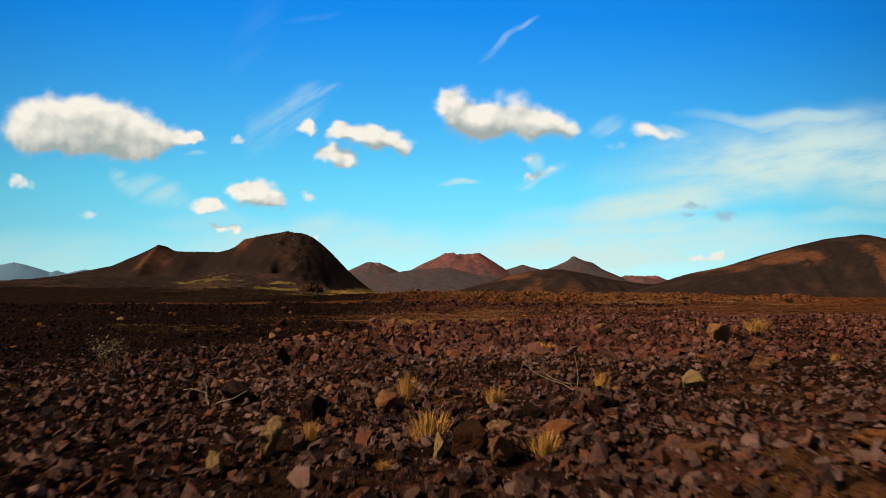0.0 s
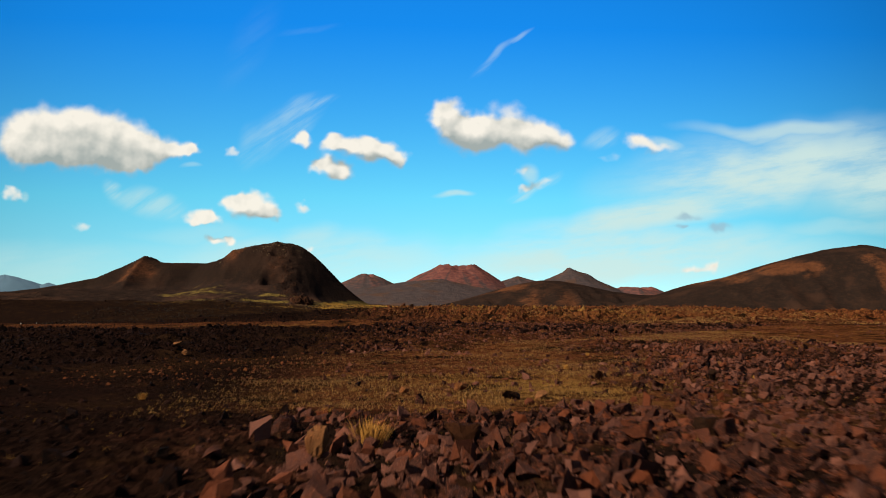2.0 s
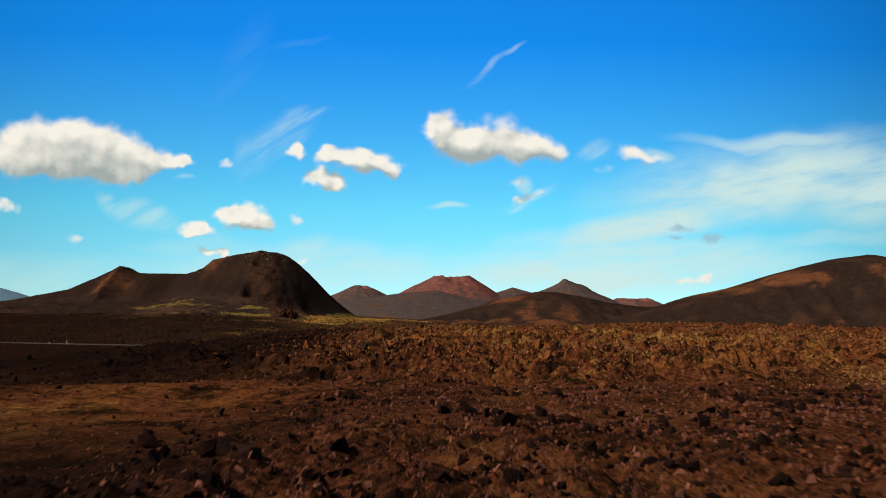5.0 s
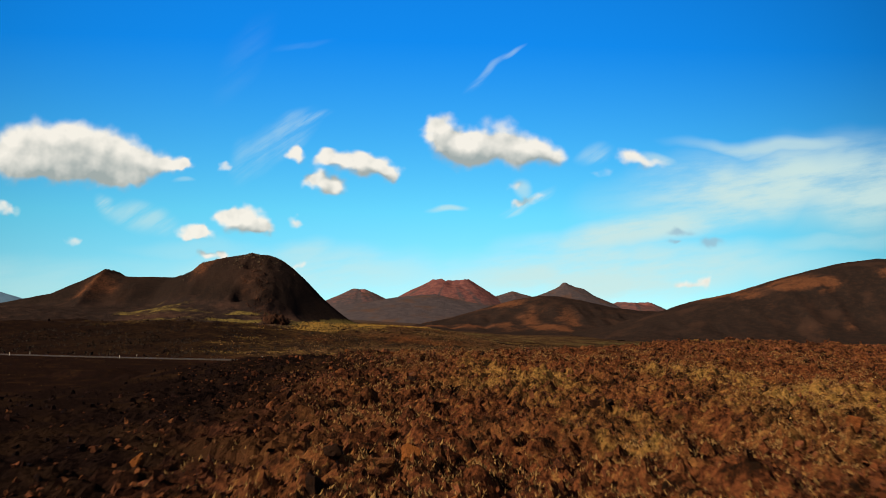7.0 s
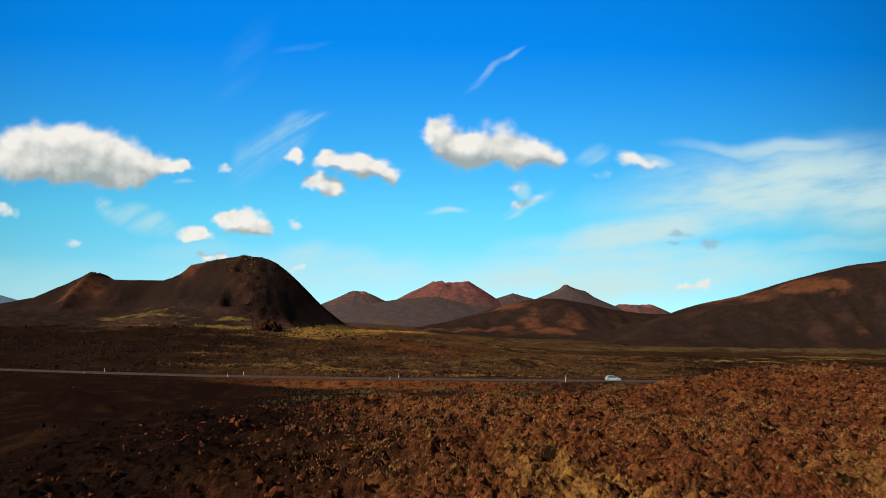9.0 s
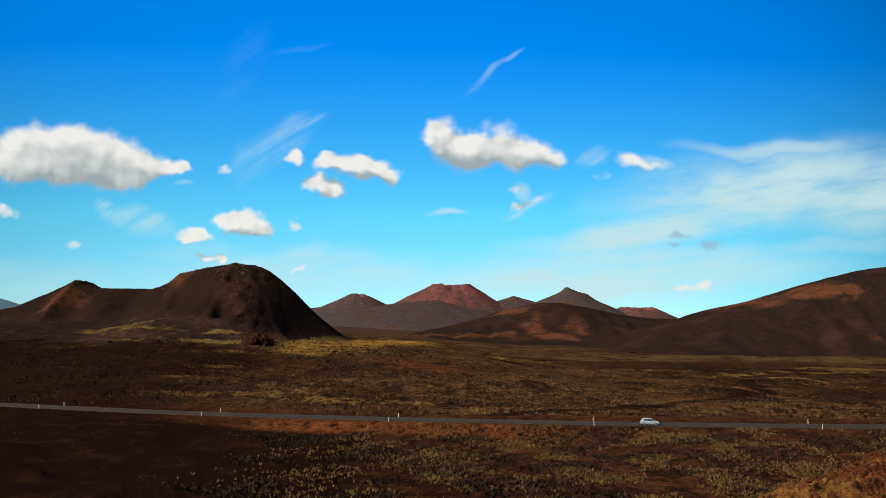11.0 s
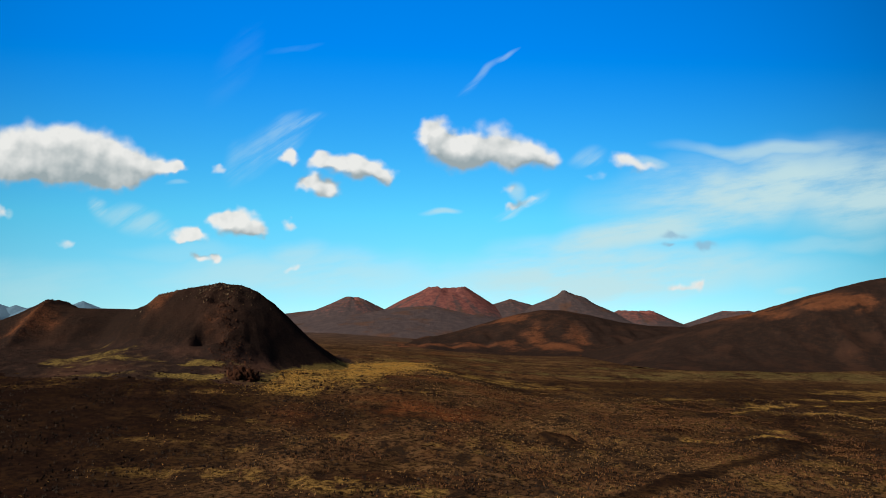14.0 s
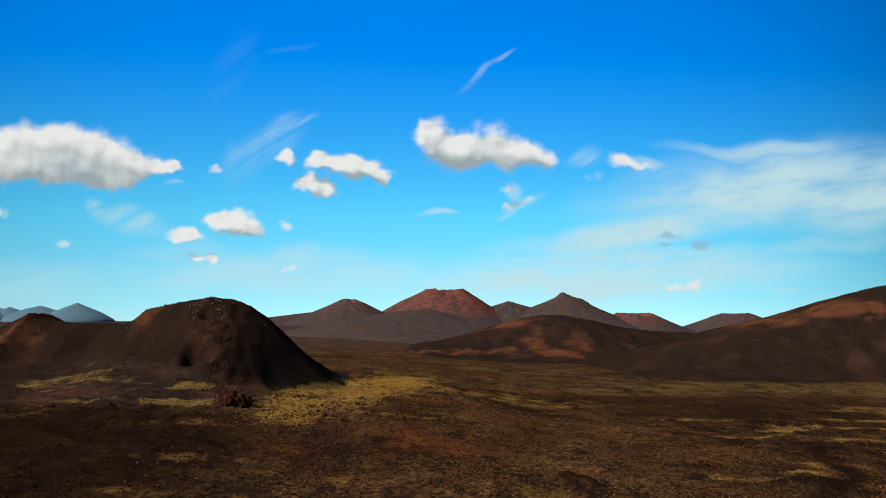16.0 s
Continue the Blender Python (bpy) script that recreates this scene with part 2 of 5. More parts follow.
sun = new("sun", bpy.data.lights.new("sun", "SUN"))
sun.data.energy, sun.data.angle, sun.data.color = 4.0, radians(0.6), (1.0, 0.86, 0.66)
sun_from = Vector((math.sin(radians(SUN_AZ)) * math.cos(radians(SUN_EL)), math.cos(radians(SUN_AZ)) * math.cos(radians(SUN_EL)), math.sin(radians(SUN_EL))))
sun.matrix_world = look(sun_from * 300 + Vector((0, 200, 0)), (0, 200, 0))


# ---- materials ----
def material(name, rough=0.9, metal=0.0):
    m = bpy.data.materials.new(name)
    m.use_nodes = True
    b = m.node_tree.nodes["Principled BSDF"]
    b.inputs["Roughness"].default_value, b.inputs["Metallic"].default_value = rough, metal
    return m, m.node_tree, b


def plain(name, colour, rough=0.6, metal=0.0, vary=0.15, scale=20.0):
    m, t, b = material(name, rough, metal)
    if rough > 0.8:
        b.inputs["Specular IOR Level"].default_value = 0.08
    p = node(t, "ShaderNodeTexCoord").outputs["Object"]
    f = fuzz(t, p, scale, 5.0)
    link(t, blend(t, f, tuple(c * (1 - vary) for c in colour), tuple(min(1, c * (1 + vary)) for c in colour)), b.inputs["Base Color"])
    return m


def relief(t, b, height, strength, distance_m):
    n = node(t, "ShaderNodeBump")
    n.inputs["Strength"].default_value, n.inputs["Distance"].default_value = strength, distance_m
    link(t, height, n.inputs["Height"])
    link(t, n.outputs[0], b.inputs["Normal"])


def soil_material():
    """Ash, clinker, dry grass and black cinder, mixed by the ground's own zones."""
    m, t, b = material("volcanic_soil", 0.95)
    b.inputs["Specular IOR Level"].default_value = 0.0
    p = node(t, "ShaderNodeNewGeometry").outputs["Position"]
    zone = node(t, "ShaderNodeAttribute")
    zone.attribute_name = "zone"
    z = node(t, "ShaderNodeSeparateColor")
    link(t, zone.outputs["Color"], z.inputs[0])
    fine, mid, wide = fuzz(t, p, 6.0, 7.0, 0.7), fuzz(t, p, 0.55, 8.0, 0.72), fuzz(t, p, 0.035, 6.0, 0.6)
    clump = fuzz(t, p, 0.16, 8.0, 0.75)
    grit = ramp(t, fine, 0.3, 0.7)
    lump = fuzz(t, p, 2.1, 6.0, 0.7)
    spots = ramp(t, mid, 0.40, 0.60)
    ash = blend(t, grit, (0.0090, 0.0038, 0.0030), (0.0620, 0.0220, 0.0130))
    ash = blend(t, spots, (0.0060, 0.0033, 0.0023), ash)
    ash = blend(t, ramp(t, clump, 0.50, 0.62, 0, 0.7), ash, (0.0480, 0.0195, 0.0075))
    ash = blend(t, ramp(t, clump, 0.47, 0.38, 0, 0.75), ash, (0.0070, 0.0042, 0.0030))
    ash = blend(t, ramp(t, wide, 0.52, 0.66, 0, 0.35), ash, (0.0520, 0.0210, 0.0070))
    red = blend(t, grit, (0.0110, 0.0038, 0.0024), (0.0880, 0.0275, 0.0105))
    red = blend(t, ramp(t, clump, 0.50, 0.64, 0, 0.45), red, (0.1100, 0.0440, 0.0145))
    red = blend(t, ramp(t, lump, 0.55, 0.66, 0, 0.6), red, (0.1650, 0.0800, 0.0240))
    # shade of the crevices between lumps, put into the colour
    red = blend(t, ramp(t, lump, 0.48, 0.36, 0, 0.85), red, (0.0075, 0.0034, 0.0024))
    red = blend(t, ramp(t, mid, 0.50, 0.38), red, (0.0060, 0.0032, 0.0020))
    # cinder also carries the shade painted at the sides of the ground
    cinder = blend(t, grit, (0.0020, 0.0012, 0.0011), (0.0072, 0.0038, 0.0030))
    cinder = blend(t, ramp(t, clump, 0.50, 0.66, 0, 0.7), cinder, (0.0125, 0.0064, 0.0034))
    straw = blend(t, grit, (0.0520, 0.0310, 0.0090), (0.2700, 0.1620, 0.0400))
    streak = node(t, "ShaderNodeMapping")
    link(t, p, streak.inputs[0])
    streak.inputs["Scale"].default_value = (0.085, 0.034, 0.034)
    patch = fuzz(t, streak.outputs[0], 1.0, 8.0, 0.7)
    speck = ramp(t, mid, 0.43, 0.57)
    heath = blend(t, speck, (0.0060, 0.0038, 0.0026), (0.0480, 0.0255, 0.0125))
    heath = blend(t, ramp(t, clump, 0.50, 0.60, 0, 0.5), heath, (0.0620, 0.0310, 0.0120))
    heath = blend(t, ramp(t, patch, 0.54, 0.66, 0, 0.26), heath, (0.0540, 0.0340, 0.0130))
    heath = blend(t, ramp(t, patch, 0.49, 0.40, 0, 0.85), heath, (0.0085, 0.0056, 0.0042))
    broad = fuzz(t, p, 0.021, 7.0, 0.66)
    heath = blend(t, ramp(t, broad, 0.52, 0.62, 0, 0.65), heath, blend(t, speck, (0.0180, 0.0100, 0.0052), (0.0900, 0.0480, 0.0190)))
    heath = blend(t, ramp(t, broad, 0.50, 0.42, 0, 0.60), heath, blend(t, speck, (0.0065, 0.0040, 0.0028), (0.0260, 0.0125, 0.0068)))
    # northwards the soil takes on the cones' painted haze tone
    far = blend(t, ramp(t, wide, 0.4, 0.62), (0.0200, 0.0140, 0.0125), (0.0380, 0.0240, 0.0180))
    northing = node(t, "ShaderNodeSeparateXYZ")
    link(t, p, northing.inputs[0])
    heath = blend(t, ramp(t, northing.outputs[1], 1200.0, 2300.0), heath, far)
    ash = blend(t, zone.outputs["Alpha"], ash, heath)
    straw = blend(t, ramp(t, northing.outputs[1], 860.0, 1000.0), straw, (0.0700, 0.0600, 0.0210))
    c = blend(t, z.outputs[0], ash, red)
    c = blend(t, z.outputs[2], c, cinder)
    grassy = calc(t, "MULTIPLY", ramp(t, calc(t, "ADD", patch, calc(t, "MULTIPLY", z.outputs[1], 0.20)), 0.53, 0.66), z.outputs[1], clamp=True)
    grassy = calc(t, "MULTIPLY", grassy, ramp(t, mid, 0.40, 0.58, 0.05, 1.0))
    c = blend(t, grassy, c, straw)
    link(t, c, b.inputs["Base Color"])
    h = calc(t, "ADD", calc(t, "ADD", calc(t, "MULTIPLY", fine, 0.065), calc(t, "MULTIPLY", lump, 0.22)), calc(t, "ADD", calc(t, "MULTIPLY", mid, 0.22), calc(t, "MULTIPLY", clump, 0.45)))
    relief(t, b, h, 0.9, 1.0)
    return m


def hill_material():
    """Purple-brown cinder slopes with rusty bands and a little straw."""
    m, t, b = material("hill_cinder", 0.95)
    b.inputs["Specular IOR Level"].default_value = 0.0
    p = node(t, "ShaderNodeNewGeometry").outputs["Position"]
    zone = node(t, "ShaderNodeAttribute")
    zone.attribute_name = "zone"
    z = node(t, "ShaderNodeSeparateColor")
    link(t, zone.outputs["Color"], z.inputs[0])
    fine, mid, wide = fuzz(t, p, 0.9, 7.0, 0.7), fuzz(t, p, 0.14, 7.0, 0.68), fuzz(t, p, 0.02, 5.0, 0.6)
    base = blend(t, ramp(t, fine, 0.35, 0.65), (0.0115, 0.0070, 0.0060), (0.0265, 0.0152, 0.0118))
    base = blend(t, ramp(t, mid, 0.44, 0.60), (0.0110, 0.0074, 0.0066), base)
    base = blend(t, ramp(t, wide, 0.50, 0.66, 0, 0.6), base, (0.0360, 0.0178, 0.0122))
    black = blend(t, ramp(t, fine, 0.35, 0.65), (0.0040, 0.0028, 0.0025), (0.0120, 0.0078, 0.0060))
    base = blend(t, z.outputs[2], base, black)
    rust = blend(t, ramp(t, fine, 0.35, 0.65), (0.0340, 0.0138, 0.0075), (0.0880, 0.0330, 0.0150))
    edge_break = ramp(t, calc(t, "ADD", calc(t, "MULTIPLY", z.outputs[0], 0.5), calc(t, "ADD", calc(t, "MULTIPLY", mid, 0.9), calc(t, "MULTIPLY", fine, 0.5))), 0.66, 1.28)
    c = blend(t, calc(t, "MULTIPLY", edge_break, ramp(t, z.outputs[0], 0.0, 0.6)), base, rust)
    straw = blend(t, ramp(t, fine, 0.35, 0.65), (0.0220, 0.0150, 0.0060), (0.1150, 0.0800, 0.0240))
    tuft_on = ramp(t, calc(t, "ADD", calc(t, "MULTIPLY", z.outputs[1], 0.5), calc(t, "MULTIPLY", mid, 0.9)), 0.55, 0.80)
    c = blend(t, calc(t, "MULTIPLY", tuft_on, ramp(t, z.outputs[1], 0.02, 0.5)), c, straw)
    link(t, c, b.inputs["Base Color"])
    relief(t, b, calc(t, "ADD", calc(t, "MULTIPLY", fine, 0.3), mid), 0.8, 2.0)
    return m


def far_material():
    """Grey and brick-red cinder of the distant cones, with their haze in the colour."""
    m, t, b = material("hazy_cone_cinder", 0.95)
    b.inputs["Specular IOR Level"].default_value = 0.0
    p = node(t, "ShaderNodeNewGeometry").outputs["Position"]
    zone = node(t, "ShaderNodeAttribute")
    zone.attribute_name = "zone"
    z = node(t, "ShaderNodeSeparateColor")
    link(t, zone.outputs["Color"], z.inputs[0])
    f, w = fuzz(t, p, 0.045, 7.0, 0.68), fuzz(t, p, 0.010, 6.0, 0.65)
    # cinder grey, lifted towards blue to paint in the haze of distance
    grey = blend(t, ramp(t, f, 0.35, 0.65), (0.0255, 0.0205, 0.0222), (0.0350, 0.0270, 0.0275))
    brick = blend(t, ramp(t, f, 0.35, 0.65), (0.0520, 0.0205, 0.0200), (0.0860, 0.0330, 0.0280))
    grey = blend(t, ramp(t, w, 0.52, 0.66, 0, 0.6), grey, (0.0440, 0.0210, 0.0110))
    broken = ramp(t, calc(t, "ADD", z.outputs[0], calc(t, "MULTIPLY", calc(t, "SUBTRACT", f, 0.5), 1.4)), 0.15, 0.85)
    link(t, blend(t, broken, grey, brick), b.inputs["Base Color"])
    relief(t, b, calc(t, "ADD", f, w), 0.5, 9.0)
    return m


def rock_material(name, dark, light, rust, by_object):
    m, t, b = material(name, 0.88)
    b.inputs["Specular IOR Level"].default_value = 0.02
    p = node(t, "ShaderNodeNewGeometry")
    if by_object:
        pick = node(t, "ShaderNodeObjectInfo").outputs["Random"]
    else:
        pick = p.outputs["Random Per Island"]
    f = fuzz(t, p.outputs["Position"], 14.0, 8.0, 0.72)
    where = fuzz(t, p.outputs["Position"], 0.22, 6.0, 0.7)
    tone = calc(t, "ADD", calc(t, "MULTIPLY", calc(t, "POWER", pick, 1.6), 0.62), ramp(t, where, 0.40, 0.62, -0.18, 0.50))
    c = blend(t, ramp(t, tone, 0.0, 1.0, smooth=False), dark, light)
    c = blend(t, ramp(t, f, 0.45, 0.75), c, rust)
    flecks = fuzz(t, p.outputs["Position"], 62.0, 4.0, 0.65)
    c = blend(t, ramp(t, flecks, 0.46, 0.36, 0, 0.55), c, dark)
    c = blend(t, ramp(t, flecks, 0.57, 0.66, 0, 0.6), c, tuple(v * 2.3 for v in light))
    c = blend(t, ramp(t, calc(t, "FRACT", calc(t, "MULTIPLY", pick, 7.31)), 0.70, 0.95, 0, 0.65), c, rust)
    c = blend(t, ramp(t, calc(t, "FRACT", calc(t, "MULTIPLY", pick, 13.7)), 0.88, 0.94, 0, 0.0 if by_object else 0.7), c, tuple(v * 1.4 for v in light))
    link(t, c, b.inputs["Base Color"])
    relief(t, b, f, 0.9, 0.06)
    return m


SOIL = soil_material()
SLOPE = hill_material()
CONE = far_material()
# the haze over the farthest mountains is put into this blue base colour
HAZY = plain("painted_haze_blue", (0.045, 0.085, 0.125), 1.0, vary=0.12, scale=0.006)
TAN = rock_material("tan_rock", (0.0180, 0.0114, 0.0072), (0.0660, 0.0468, 0.0288), (0.0360, 0.0192, 0.0090), False)
# dark lava stone; also the darkened copy that paints shade at the sides
CHAR_SHADE = rock_material("charred_shaded_clinker", (0.0016, 0.0008, 0.0007), (0.0068, 0.0028, 0.0022), (0.0098, 0.0032, 0.0017), False)
CRAG = rock_material("crag", (0.0085, 0.0040, 0.0028), (0.0270, 0.0115, 0.0066), (0.0300, 0.0110, 0.0048), False)
BASALT = rock_material("basalt", (0.0062, 0.0034, 0.0030), (0.0680, 0.0380, 0.0300), (0.0680, 0.0205, 0.0092), False)
DUSKY = rock_material("dusky_basalt", (0.0062, 0.0028, 0.0024), (0.0680, 0.0280, 0.0205), (0.0740, 0.0200, 0.0086), False)
BOULDER = rock_material("weathered_basalt", (0.0193, 0.0084, 0.0042), (0.1122, 0.0492, 0.0205), (0.0803, 0.0229, 0.0061), True)
PALE = rock_material("pale_stone", (0.0749, 0.0437, 0.0179), (0.1144, 0.0700, 0.0306), (0.0571, 0.0276, 0.0084), True)
DARK = rock_material("black_basalt", (0.0042, 0.0022, 0.0015), (0.0119, 0.0058, 0.0034), (0.0187, 0.0062, 0.0025), True)
CLOT = rock_material("lava_block", (0.0137, 0.0051, 0.0035), (0.0892, 0.0270, 0.0080), (0.1098, 0.0361, 0.0088), True)
RUSTY = rock_material("rusty_basalt", (0.0464, 0.0173, 0.0068), (0.0862, 0.0316, 0.0112), (0.0994, 0.0391, 0.0112), True)
CLINKER = rock_material("red_clinker", (0.0080, 0.0029, 0.0021), (0.0660, 0.0215, 0.0095), (0.0820, 0.0290, 0.0105), False)
MOSS = plain("olive_scrub", (0.060, 0.036, 0.011), 0.9, vary=0.5, scale=0.3)
HEATHER = plain("rusty_shrub", (0.050, 0.0210, 0.0075), 0.9, vary=0.5, scale=0.3)
GLOOM = plain("dark_shrub", (0.010, 0.0060, 0.0038), 0.9, vary=0.5, scale=0.3)
SEDGE = plain("straw_clump", (0.190, 0.105, 0.021), 0.9, vary=0.5, scale=0.3)
LICHEN = plain("dry_moss", (0.125, 0.068, 0.0230), 0.9, vary=0.5, scale=3.0)
TUFT = plain("dry_tuft", (0.210, 0.100, 0.022), 0.9, vary=0.4, scale=9.0)
STRAW = plain("dry_grass", (0.115, 0.058, 0.015), 0.9, vary=0.4, scale=9.0)
SCRUB = rock_material("dry_scrub", (0.0056, 0.0033, 0.0021), (0.0394, 0.0217, 0.0073), (0.0406, 0.0162, 0.0056), False)
BARK = plain("grey_bark", (0.045, 0.028, 0.016), 0.9, vary=0.3)
OLIVE = plain("yellowed_leaf", (0.085, 0.060, 0.014), 0.8, vary=0.4)
TWIG = plain("bleached_twig", (0.20, 0.15, 0.09), 0.85, vary=0.3)
ASPHALT = plain("asphalt", (0.0185, 0.0130, 0.0085), 0.85, vary=0.3, scale=1.5)
PAINT = plain("road_paint", (0.060, 0.050, 0.034), 0.7, vary=0.2, scale=3.0)
WHITE = plain("white_plastic", (0.42, 0.40, 0.34), 0.5, vary=0.08)
BLACK = plain("black_plastic", (0.02, 0.02, 0.02), 0.5)
AMBER = plain("reflector", (0.65, 0.45, 0.12), 0.25)
CARPAINT = plain("silver_paint", (0.26, 0.33, 0.36), 0.30, 0.35, vary=0.03)
GLASS = plain("tinted_glass", (0.02, 0.03, 0.035), 0.06)
RUBBER = plain("rubber", (0.018, 0.018, 0.018), 0.85)
ALLOY = plain("alloy", (0.5, 0.5, 0.52), 0.35, 0.9)
LAMP = plain("lamp_glass", (0.75, 0.78, 0.8), 0.12)
REDLENS = plain("red_lens", (0.35, 0.02, 0.015), 0.2)


# ---- the lie of the land ----
def S(a, b, v):
    w = np.clip((v - a) / (b - a), 0, 1)
    return w * w * (3 - 2 * w)


def lattice(ix, iy, seed):
    n = (ix.astype(np.int64) * 374761393 + iy.astype(np.int64) * 668265263 + seed * 974711) & 0x7FFFFFFF
    n = ((n ^ (n >> 13)) * 1274126177) & 0x7FFFFFFF
    n = (n ^ (n >> 16)) & 0xFFFFF
    return n / float(0xFFFFF)


def vnoise(x, y, seed=0):
    x, y = np.asarray(x, float), np.asarray(y, float)
    ix, iy = np.floor(x), np.floor(y)
    fx, fy = x - ix, y - iy
    fx, fy = fx * fx * (3 - 2 * fx), fy * fy * (3 - 2 * fy)
    a, b = lattice(ix, iy, seed), lattice(ix + 1, iy, seed)
    c, d = lattice(ix, iy + 1, seed), lattice(ix + 1, iy + 1, seed)
    return (a + (b - a) * fx) * (1 - fy) + (c + (d - c) * fx) * fy


def fbm(x, y, size, octaves=5, seed=0, gain=0.5):
    """Rolling noise about zero, from -1 to 1, whose largest forms are size metres across."""
    total, amp, norm = 0.0, 1.0, 0.0
    x, y = np.asarray(x, float) / size, np.asarray(y, float) / size
    for k in range(octaves):
        total = total + amp * (2 * vnoise(x, y, seed + k) - 1)
        norm += amp
        amp *= gain
        x, y = (0.8 * x - 0.6 * y) * 2.03 + 17.3, (0.6 * x + 0.8 * y) * 2.03 - 9.1
    return total / norm


def ridged(x, y, size, octaves=4, seed=0):
    total, amp, norm = 0.0, 1.0, 0.0
    x, y = np.asarray(x, float) / size, np.asarray(y, float) / size
    for k in range(octaves):
        total = total + amp * (1 - np.abs(2 * vnoise(x, y, seed + k) - 1) * 2)
        norm += amp
        amp *= 0.55
        x, y = (0.8 * x - 0.6 * y) * 2.1 + 5.3, (0.6 * x + 0.8 * y) * 2.1 + 3.7
    return total / norm


ROAD_HALF = 3.65


def road_y(x):
    """The road's middle line."""
    v = np.clip(x, -170, 130)
    return 360.9 - 0.2796 * v + 0.00069 * v * v + (-0.2796 + 0.00138 * v) * (np.asarray(x, float) - v)


def road_s(x, y):
    """Metres along the road, and across it (beyond the road is positive)."""
    slope = -0.2796 + 0.00138 * np.clip(x, -170, 130)
    return np.asarray(x, float) * 1.03, (y - road_y(x)) / np.sqrt(1 + slope * slope)


def road_z(s):
    return 0.45 + 0.0085 * np.clip(s, -60, 300) + 0.004 * np.clip(s + 60, -300, 0)


def edge(x, y):
    """Metres inside the lava plateau."""
    left = x + 16.0 + 34.0 * (1 - S(70, 128, y)) + 10 * S(0, 60, -y)
    ahead_y = 203 + 24 * S(15, 42, x) + 26 * S(36, 72, x) + 60 * S(100, 260, x) - 12 * S(5, -30, x)
    return np.minimum(left, ahead_y - y) + 5.0 * fbm(x, y, 26, 4, 60)


def plain_z(x, y):
    z = -2.6 - 0.045 * np.clip(x, -140, 190) - 0.008 * np.clip(x - 190, 0, 900)
    z = z - 4.0 * S(600, 1100, y) * S(-40, 200, x)
    z = z + 8.3 * S(450, 700, y + 6 * fbm(x, y, 40, 3, 93)) * S(92, 18, x + 10 * fbm(x, y, 50, 3, 94)) * S(1350, 950, y)
    z = z + 0.010 * np.clip(y - 1700, 0, 4000) + 1.5 * fbm(x, y, 120, 4, 11) + 1.0 * fbm(x, y, 26, 4, 5)
    z = z - 1.6 * spot(x, y, 245, 650, 140, 100) * (S(0.25, 0.60, ridged(x, y, 34, 2, 77)) - 0.4) + 2.6 * mounds(x, y)
    z = z + S(1500, 900, y) * 1.7 * ridged(x, y * 1.3, 17, 4, 90) * S(-0.5, 0.3, fbm(x, y, 60, 3, 91))
    z = z + S(900, 600, y) * 0.75 * ridged(x, y, 7, 3, 92)
    return z


def ground_z(x, y):
    s, c = road_s(x, y)
    low = plain_z(x, y)
    low = np.where(c < 0, 2.0 * mounds(x, y) - 1.8 + 0.6 * fbm(x, y, 22, 4, 5) + 0.9 * fbm(x, y, 90, 3, 8) - 0.004 * x, low)
    rz = road_z(s)
    bank = np.where(c > 0, S(4.6, 85, c), S(4.4, 10.5, -c) * (0.25 + 0.75 * S(-62, -38, s) * S(62, 40, s)) + 0.0)
    bank = np.where(c < 0, np.maximum(bank, S(12, 60, -c)), bank)
    low = np.where(np.abs(c) < 4.6, rz - 0.12, (rz - 0.12) * (1 - bank) + low * bank)
    d = edge(x, y)
    w = S(-46, 2, d)
    top = 9.75 + 0.22 * fbm(x, y, 14, 4, 20) + 0.12 * fbm(x, y, 3.0, 3, 30)
    aa = clinker(x, y)
    top = top + aa * (0.05 + 0.75 * ridged(x, y, 6.5, 5, 40) + 0.35 * fbm(x, y, 22, 3, 41))
    top = top + stony(x, y) * 0.13 * ridged(x, y, 2.4, 4, 44)
    z = low * (1 - w) + top * w
    far_left = S(-40, -400, x) * S(650, 200, y)
    return z + far_left * 1.0


def clinker(x, y):
    """Where the rough red lava lies."""
    return S(98, 110, y - 0.12 * np.abs(x) + 5 * fbm(x, y, 14, 3, 50) + 6 * fbm(x, y, 45, 2, 51)) * S(-26, -6, edge(x, y))


def flats(x, y):
    """Bare gravel between the stone fields."""
    n = 3.0 * fbm(x, y, 9, 3, 52) + 5.0 * fbm(x, y, 27, 3, 53)
    a = S(40, 43, y + n) * S(58, 55, y + n) * S(11, 7, np.abs(x + 1) + n)
    lower = 58.0 + 1.15 * np.clip(x + 3, 0, 40)
    b = S(54, 57, y + n) * S(lower + 2, lower - 2, y + n) * S(-4, 0, x + 0.4 * (y - 50) + n) * (1 - S(7, 9, x + n) * S(67, 63, y + n))
    c = S(84, 87, y + n) * S(103, 99, y + n) * S(-60, -40, x) * S(3, -5, x + n)
    return np.clip(a + b + c, 0, 1)


def stony(x, y):
    return S(-60, 0, y + 60) * S(104, 98, y) * (1 - flats(x, y)) * S(-30, -5, edge(x, y))


def spot(x, y, cx, cy, rx, ry, turn=0.0):
    c, s = math.cos(turn), math.sin(turn)
    u, v = (x - cx) * c + (y - cy) * s, -(x - cx) * s + (y - cy) * c
    return S(1.25, 0.45, np.sqrt((u / rx) ** 2 + (v / ry) ** 2))


